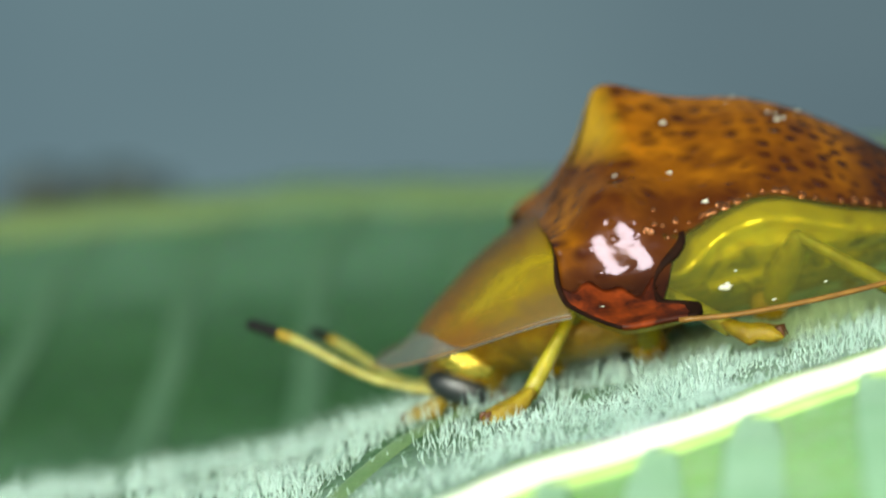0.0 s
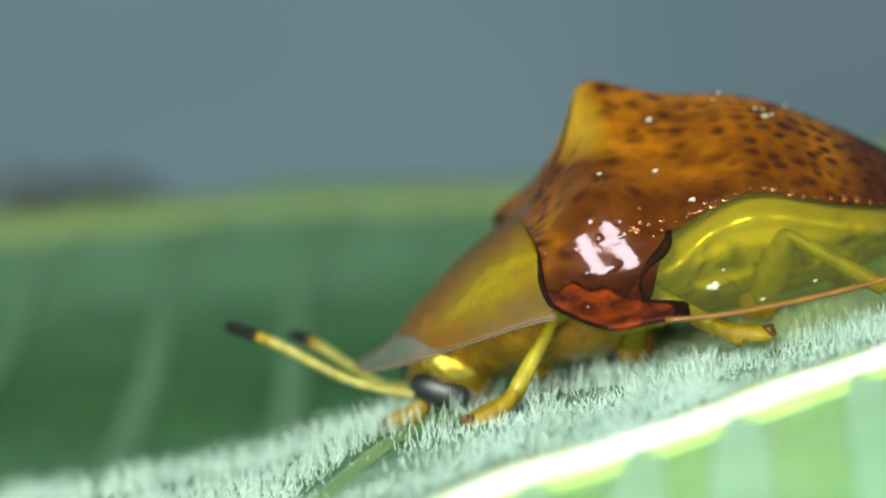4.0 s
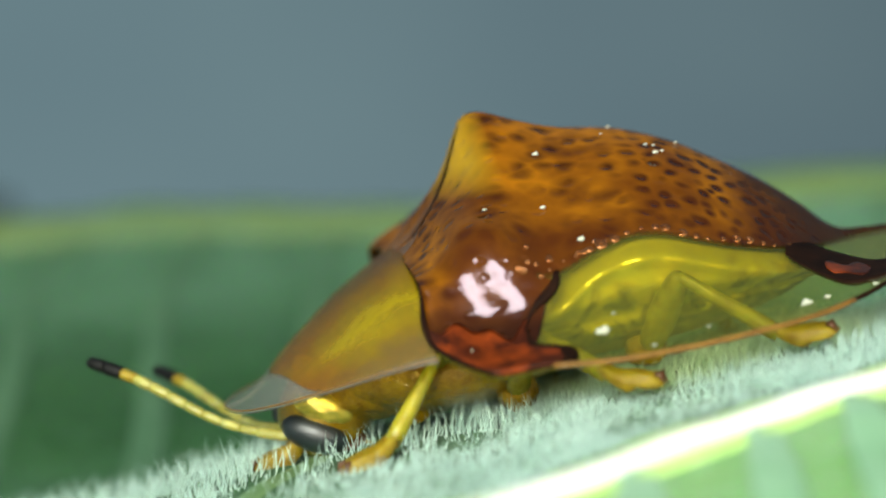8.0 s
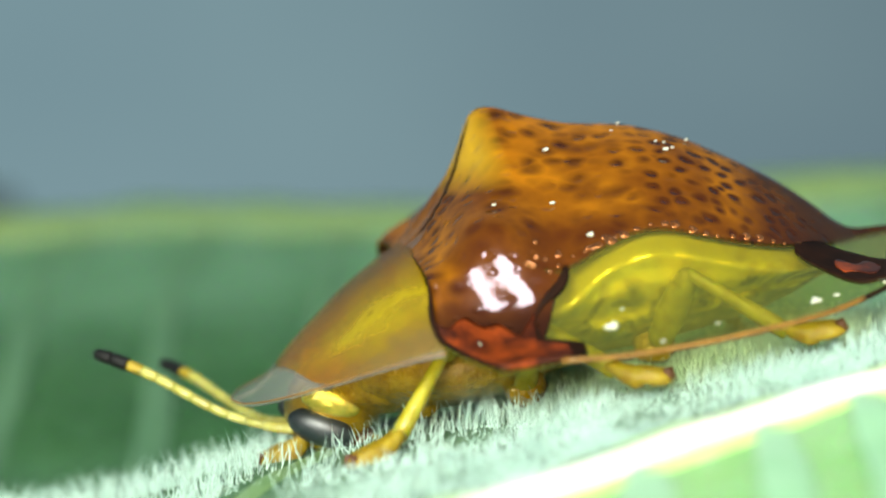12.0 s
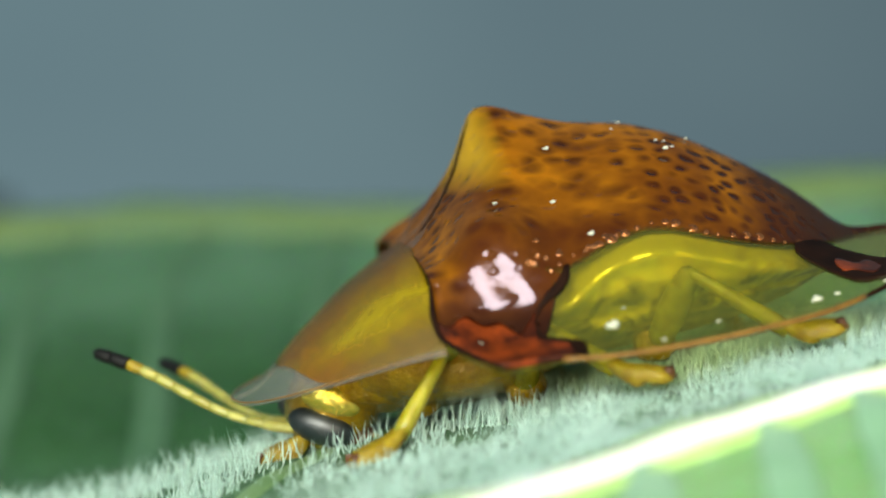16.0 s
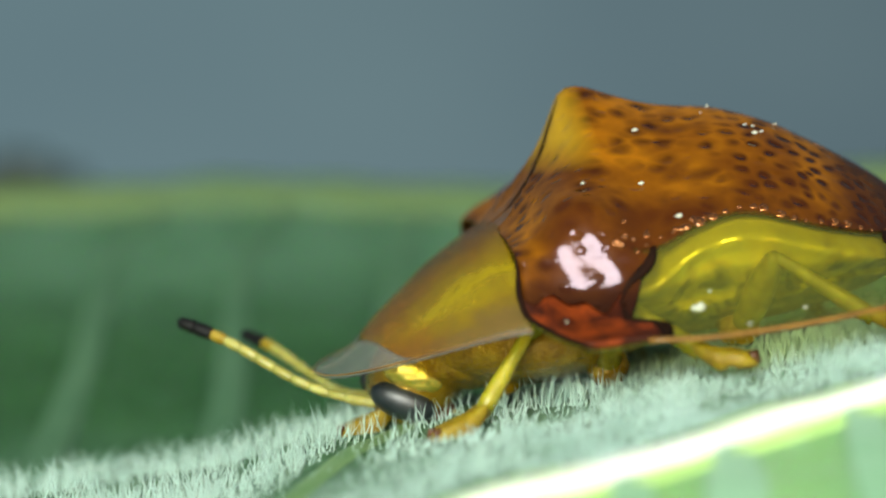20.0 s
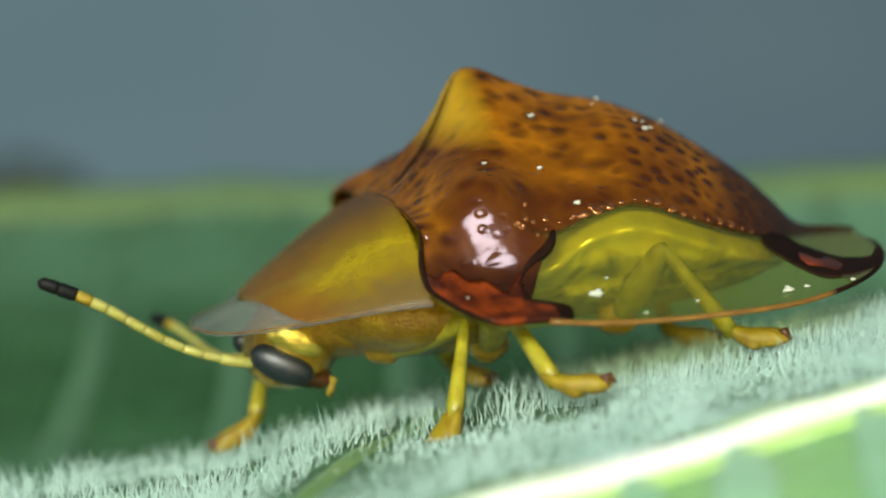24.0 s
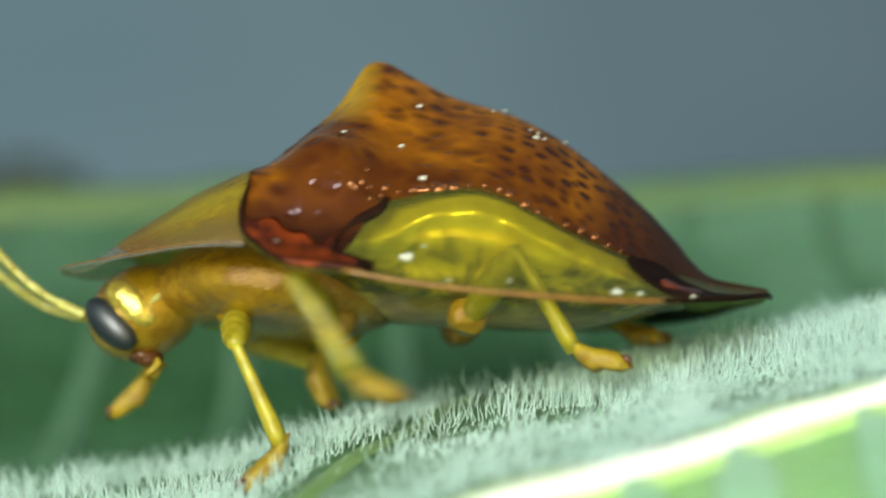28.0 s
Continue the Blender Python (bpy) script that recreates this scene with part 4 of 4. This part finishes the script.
# ---- how the beetle moves: seconds, base in millimetres, turn in degrees ----
BODY_ROWS = [
    (0, 2.293, -0.063, -0.680, 2.91, -8.94, 5.17),
    (20, 2.293, -0.063, -0.680, 2.91, -8.94, 5.17),
    (20.5, 2.257, 0.107, -0.640, 2.61, -6.76, 5.03),
    (21, 2.050, 0.150, -0.580, 3.42, -7.60, 8.04),
    (21.7, 1.650, 0.170, -0.480, 4.44, -8.41, 12.54),
    (22.3, 1.387, 0.163, -0.440, 4.37, -8.34, 14.34),
    (22.5, 1.368, 0.150, -0.444, 4.00, -8.16, 14.29),
    (22.6, 1.235, 0.236, -0.450, 4.11, -7.42, 13.90),
    (22.7, 1.078, 0.343, -0.457, 4.41, -6.66, 13.30),
    (22.8, 1.011, 0.410, -0.462, 4.47, -6.30, 12.90),
    (23, 0.998, 0.420, -0.466, 4.33, -6.00, 12.78),
    (23.5, 0.966, 0.473, -0.510, 4.05, -4.67, 13.21),
    (24, 0.955, 0.527, -0.520, 4.08, -4.28, 13.24),
    (24.5, 0.960, 0.544, -0.541, 4.04, -3.69, 13.47),
    (25, 0.960, 0.548, -0.543, 3.95, -3.57, 13.61),
    (25.5, 0.947, 0.558, -0.544, 3.85, -3.52, 13.71),
    (26.5, 0.934, 0.558, -0.540, 3.82, -3.35, 13.86),
    (26.7, 0.934, 0.528, -0.542, 3.58, -3.23, 13.71),
    (26.8, 0.921, 0.520, -0.534, 3.71, -2.09, 13.08),
    (26.9, 0.868, 0.512, -0.511, 3.69, 0.46, 11.43),
    (27, 0.786, 0.485, -0.488, 3.62, 2.87, 10.00),
    (27.1, 0.747, 0.338, -0.487, 2.80, 3.83, 9.54),
    (27.2, 0.697, 0.191, -0.486, 1.85, 4.59, 8.94),
    (27.3, 0.637, 0.213, -0.470, 0.60, 5.08, 8.02),
    (27.4, 0.555, 0.216, -0.450, -0.57, 5.51, 7.08),
    (27.5, 0.462, 0.198, -0.425, -1.51, 5.75, 5.96),
    (27.6, 0.358, 0.160, -0.404, -2.32, 5.84, 4.67),
    (27.7, 0.230, 0.080, -0.405, -3.33, 5.58, 3.81),
    (27.8, 0.079, -0.025, -0.424, -4.13, 5.17, 3.09),
    (27.9, -0.100, -0.070, -0.487, -4.30, 5.30, 1.75),
    (28, -0.290, -0.100, -0.572, -4.40, 5.55, 0.20),
]
# hips in the beetle's space
HIPS = {"near_front_leg": (-1.72, -0.62, -0.30), "near_middle_leg": (-0.75, -0.95, -0.32), "near_hind_leg": (0.55, -1.15, -0.12),
        "far_front_leg": (-1.72, 0.62, -0.30), "far_middle_leg": (-0.75, 0.95, -0.32), "far_hind_leg": (0.55, 1.15, -0.12)}
# seconds, ankle and toe on the leaf in millimetres, and how far the knee leans back and, for some, outwards
STEPS = {
    "near_front_leg": [
        (0, 0.440, -2.100, -1.535, 0.070, -2.250, -1.685, 0.45),
        (20.5, 0.440, -2.100, -1.535, 0.070, -2.250, -1.685, 0.45),
        (21.2, 0.190, -1.900, -1.316, -0.126, -2.020, -1.520, 0.8),
        (22, 0.117, -1.800, -1.598, -0.005, -1.920, -1.759, 0.8),
        (26.78, 0.106, -1.800, -1.614, 0.000, -1.920, -1.764, 0.8),
        (26.88, -0.442, -2.000, -1.311, -0.754, -2.120, -1.514, 0.2),
        (27, -1.363, -2.000, -1.679, -1.697, -2.120, -1.943, -0.5),
        (27.08, -1.422, -1.900, -1.835, -1.799, -2.020, -2.088, -0.5),
        (28, -1.501, -1.900, -1.872, -1.799, -2.020, -2.115, -0.5),
    ],
    "far_front_leg": [
        (0, -0.452, -0.500, -1.640, -0.990, -0.560, -1.830, 0),
        (20.5, -0.452, -0.500, -1.640, -0.990, -0.560, -1.830, 0),
        (21.3, -1.325, 0.900, -1.651, -1.790, 0.780, -1.879, 0),
        (22, -1.527, 0.800, -1.910, -2.065, 0.680, -2.095, 0),
        (22.55, -1.556, 0.800, -1.910, -2.077, 0.680, -2.083, 0),
        (22.75, -1.939, 0.800, -1.792, -2.323, 0.680, -2.007, 0),
        (27.7, -1.980, 0.800, -1.810, -2.341, 0.680, -2.007, 0),
        (27.82, -2.116, 0.800, -1.810, -2.341, 0.680, -1.989, 0),
        (27.92, -2.656, 0.600, -1.456, -3.109, 0.480, -1.741, 0),
        (28, -3.030, 0.400, -1.341, -3.605, 0.280, -1.831, 0),
    ],
    "near_middle_leg": [
        (0, 2.450, -2.300, -0.950, 2.960, -2.420, -0.975, 0),
        (20.5, 2.450, -2.300, -0.950, 2.960, -2.420, -0.975, 0),
        (22.55, 2.292, -2.300, -1.060, 2.745, -2.420, -1.106, 0),
        (22.68, 1.538, -2.300, -1.112, 1.892, -2.420, -1.236, 0),
        (22.8, 1.049, -2.200, -1.237, 1.392, -2.320, -1.200, -0.22),
        (27.8, 1.049, -2.200, -1.237, 1.392, -2.320, -1.200, -0.22),
        (27.9, 0.499, -2.300, -0.878, 0.910, -2.420, -1.081, -0.8),
        (27.98, -0.82, -2.200, -1.170, -0.50, -2.320, -1.280, -0.7),
        (28, -0.82, -2.200, -1.170, -0.50, -2.320, -1.280, -0.7),
    ],
    "near_hind_leg": [
        (0, 4.088, -2.100, -0.637, 4.500, -2.200, -0.579, 0.2, 0.9),
        (22.5, 4.088, -2.100, -0.637, 4.500, -2.200, -0.579, 0.2, 0.9),
        (22.8, 2.813, -1.200, -0.817, 3.375, -1.300, -0.807, 0.2, 0.9),
        (27.42, 2.782, -1.200, -0.817, 3.354, -1.300, -0.792, 0.2, 0.9),
        (27.52, 1.96, -2.100, -0.79, 2.42, -2.220, -0.840, 0.2, 0.8),
        (27.6, 1.22, -2.100, -0.945, 1.80, -2.220, -1.048, 0.1, 0.8),
        (28, 1.22, -2.100, -0.945, 1.80, -2.220, -1.048, 0.1, 0.8),
    ],
    "far_middle_leg": [
        (0, 2.174, 1.000, -1.182, 2.519, 0.880, -1.177, 0),
        (20.5, 2.174, 1.000, -1.182, 2.519, 0.880, -1.177, 0),
        (22.5, 0.094, 0.800, -1.173, 0.317, 0.680, -1.256, 0),
        (26.8, 0.065, 0.800, -1.173, 0.299, 0.680, -1.256, 0),
        (27, -0.725, 0.600, -1.281, -0.547, 0.480, -1.450, -0.9),
        (27.85, -0.725, 0.600, -1.310, -0.559, 0.480, -1.461, -0.9),
        (28, -1.310, 0.600, -1.164, -1.188, 0.480, -1.450, 0),
    ],
    "far_hind_leg": [
        (0, 4.134, 1.000, -0.826, 4.588, 0.880, -0.792, 0),
        (22.5, 4.134, 1.000, -0.826, 4.588, 0.880, -0.792, 0),
        (22.8, 2.471, 1.000, -0.885, 2.873, 0.880, -0.881, 0),
        (27.9, 2.174, 1.000, -0.826, 2.459, 0.880, -0.881, 0),
        (28, 1.877, 1.000, -0.826, 2.164, 0.880, -0.881, 0),
    ],
}


# seconds, base in the beetle's space, turn: antennae point along their own x
FEELERS = {
    -1: [(0, -3.0, -0.25, -0.38, 0, 207, -26), (20.4, -3.0, -0.25, -0.38, 0, 207, -26), (22.5, -3.0, -0.25, -0.38, 0, 205, -4), (23, -3.0, -0.25, -0.38, 0, 203, -4), (24, -3.0, -0.25, -0.38, 0, 205.2, -4), (25, -3.0, -0.25, -0.38, 0, 206.6, -4), (26, -3.0, -0.25, -0.38, 0, 208, -4), (26.7, -3.0, -0.25, -0.38, 0, 208, -4), (27.0, -3.08, -0.25, -0.40, 0, 199, -24), (27.2, -3.14, -0.25, -0.42, 0, 199, -36), (27.4, -3.18, -0.25, -0.43, 0, 202, -35), (27.7, -3.22, -0.25, -0.43, 0, 208, -24), (28, -3.25, -0.25, -0.43, 0, 212, -16)],
    1: [(0, -3.0, 0.25, -0.38, 0, 197.5, -57), (20.4, -3.0, 0.25, -0.38, 0, 197.5, -57), (22.5, -3.0, 0.25, -0.38, 0, 179.6, -79), (23, -3.0, 0.25, -0.38, 0, 182.5, -73), (24, -3.0, 0.25, -0.38, 0, 186.4, -73), (25, -3.0, 0.25, -0.38, 0, 187.6, -73), (26.7, -3.0, 0.25, -0.38, 0, 188, -73), (27.0, -3.08, 0.25, -0.40, 0, 182.6, -60), (27.2, -3.14, 0.25, -0.42, 0, 186, -61), (27.5, -3.19, 0.25, -0.43, 0, 194.7, -50), (27.8, -3.23, 0.25, -0.43, 0, 194.5, -44), (28, -3.25, 0.25, -0.43, 0, 196, -38)],
}
# the head's centre in the beetle's space
HEAD_ROWS = [(0, -2.53, 0, -0.18, -11), (20.4, -2.53, 0, -0.18, -11), (26.7, -2.53, 0, -0.18, -13), (27.2, -2.62, 0, -0.26, -7), (28, -2.70, 0, -0.33, 0)]


def at_time(rows, t):
    """Values between timed rows, straight from row to row."""
    if t <= rows[0][0]:
        return rows[0][1:]
    for a, b in zip(rows, rows[1:]):
        if t <= b[0]:
            k = (t - a[0]) / (b[0] - a[0])
            return tuple(p + (q - p) * k for p, q in zip(a[1:], b[1:]))
    return rows[-1][1:]


def along(p, d, up):
    """The pose at p whose x points along d and whose z leans to up."""
    x = d.normalized()
    y = up.cross(x).normalized()
    z = x.cross(y)
    return Matrix(((x.x, y.x, z.x, p.x), (x.y, y.y, z.y, p.y), (x.z, y.z, z.z, p.z), (0, 0, 0, 1)))


FEMUR, TIBIA, FOOT = 1.15, 1.08, 0.52


def body_pose(row):
    t, x, y, z, a, b, c = row
    return pose(x, y, z, a, b, c)


def leg_poses(hip, m, ankle, toe, side, bend, tuck):
    """Thigh, shin and foot in the beetle's space, in millimetres."""
    inv = m.inverted()
    h, a, o = Vector(hip), inv @ Vector(ankle), inv @ Vector(toe)
    d = a - h
    dist = min(d.length, (FEMUR + TIBIA) * 0.995)
    u = d.normalized()
    k = (dist**2 + FEMUR**2 - TIBIA**2) / (2 * dist)
    k = max(-FEMUR, min(FEMUR, k))
    r = math.sqrt(max(0.0, FEMUR**2 - k * k))
    lean = Vector((bend, side * tuck, 0.8))
    lean = (lean - u * lean.dot(u)).normalized()
    knee = h + u * k + lean * r
    up = Vector((0.02, 0.05, 1))
    return along(h, knee - h, up), along(knee, a - knee, Vector((1, 0.1, 0.2))), along(a, o - a, up)


def metres(m):
    m = m.copy()
    m.translation = m.translation * MM
    return m


def motions():
    walk(beetle, [(r[0], metres(body_pose(r))) for r in BODY_ROWS])
    for name, (fe, ti, ta) in legs.items():
        side = -1 if name.startswith("near") else 1
        rows = []
        for r in BODY_ROWS:
            v = at_time(STEPS[name], r[0])
            tuck = v[7] if len(v) > 7 else 0.2 if "hind" in name else 0.7 if "front" in name else 0.9
            rows.append((r[0], leg_poses(HIPS[name], body_pose(r), v[:3], v[3:6], side, v[6], tuck)))
        for k, ob in enumerate((fe, ti, ta)):
            walk(ob, [(t, metres(p[k])) for t, p in rows])
    walk(beetle_head, [(t, pose(x * MM, y * MM, z * MM, 0, b, 0)) for t, x, y, z, b in HEAD_ROWS])
    for side, ant in feelers.items():
        rows = []
        for t, x, y, z, a, b, c in FEELERS[side]:
            rows.append((t, pose(x * MM, y * MM, z * MM, a, b, c)))
        walk(ant, rows)
    walk(stem, [(t, pose(x * MM, y * MM, z * MM, 0, b, 0)) for t, x, y, z, b in STEM_ROWS])


# seconds, tip in millimetres, tilt: a green stem that nudges the tail
STEM_ROWS = [(0, 16, -1, 3, -13), (20.3, 16, -1, 3, -13), (21.4, 6, -2.2, -0.3, -13), (22.2, 2.25, -2.6, -0.96, -13), (22.5, 2.08, -2.6, -0.98, -13), (22.62, 3.2, -2.5, -0.75, -13), (22.75, 6.5, -2.0, 0.2, -13), (22.95, 14, -1, 2, -12),
             (26.55, 14, 1.0, 1.2, -8), (26.75, 5.6, 1.0, 0.25, -8), (27.0, 3.75, 1.0, 0.0, -7), (27.2, 3.55, 1.0, 0.04, -6), (27.4, 5.6, 1.0, 0.5, -6), (27.6, 12, 1.2, 1.6, -6), (28, 16, 2, 3, -6)]

leaf = build_leaf()
beetle, beetle_head = build_beetle()
legs = {}
for leg_name in HIPS:
    legs[leg_name] = build_leg(beetle, leg_name.split("_", 1)[1], -1 if leg_name.startswith("near") else 1, FEMUR, TIBIA, FOOT)
feelers = {s: build_antenna(beetle) for s in (-1, 1)}
stem = mesh_object("green_stem", *tube([(0.0, 0, 0), (0.3, 0, 0.02), (2, 0, 0.05), (6, 0, 0.1), (14, 0, 0.3)], [0.05, 0.13, 0.16, 0.18, 0.2], 10), M_STEM)
tagged(stem, "thin fresh green stem nudging the beetle's tail", "stem")
build_distance()
motions()
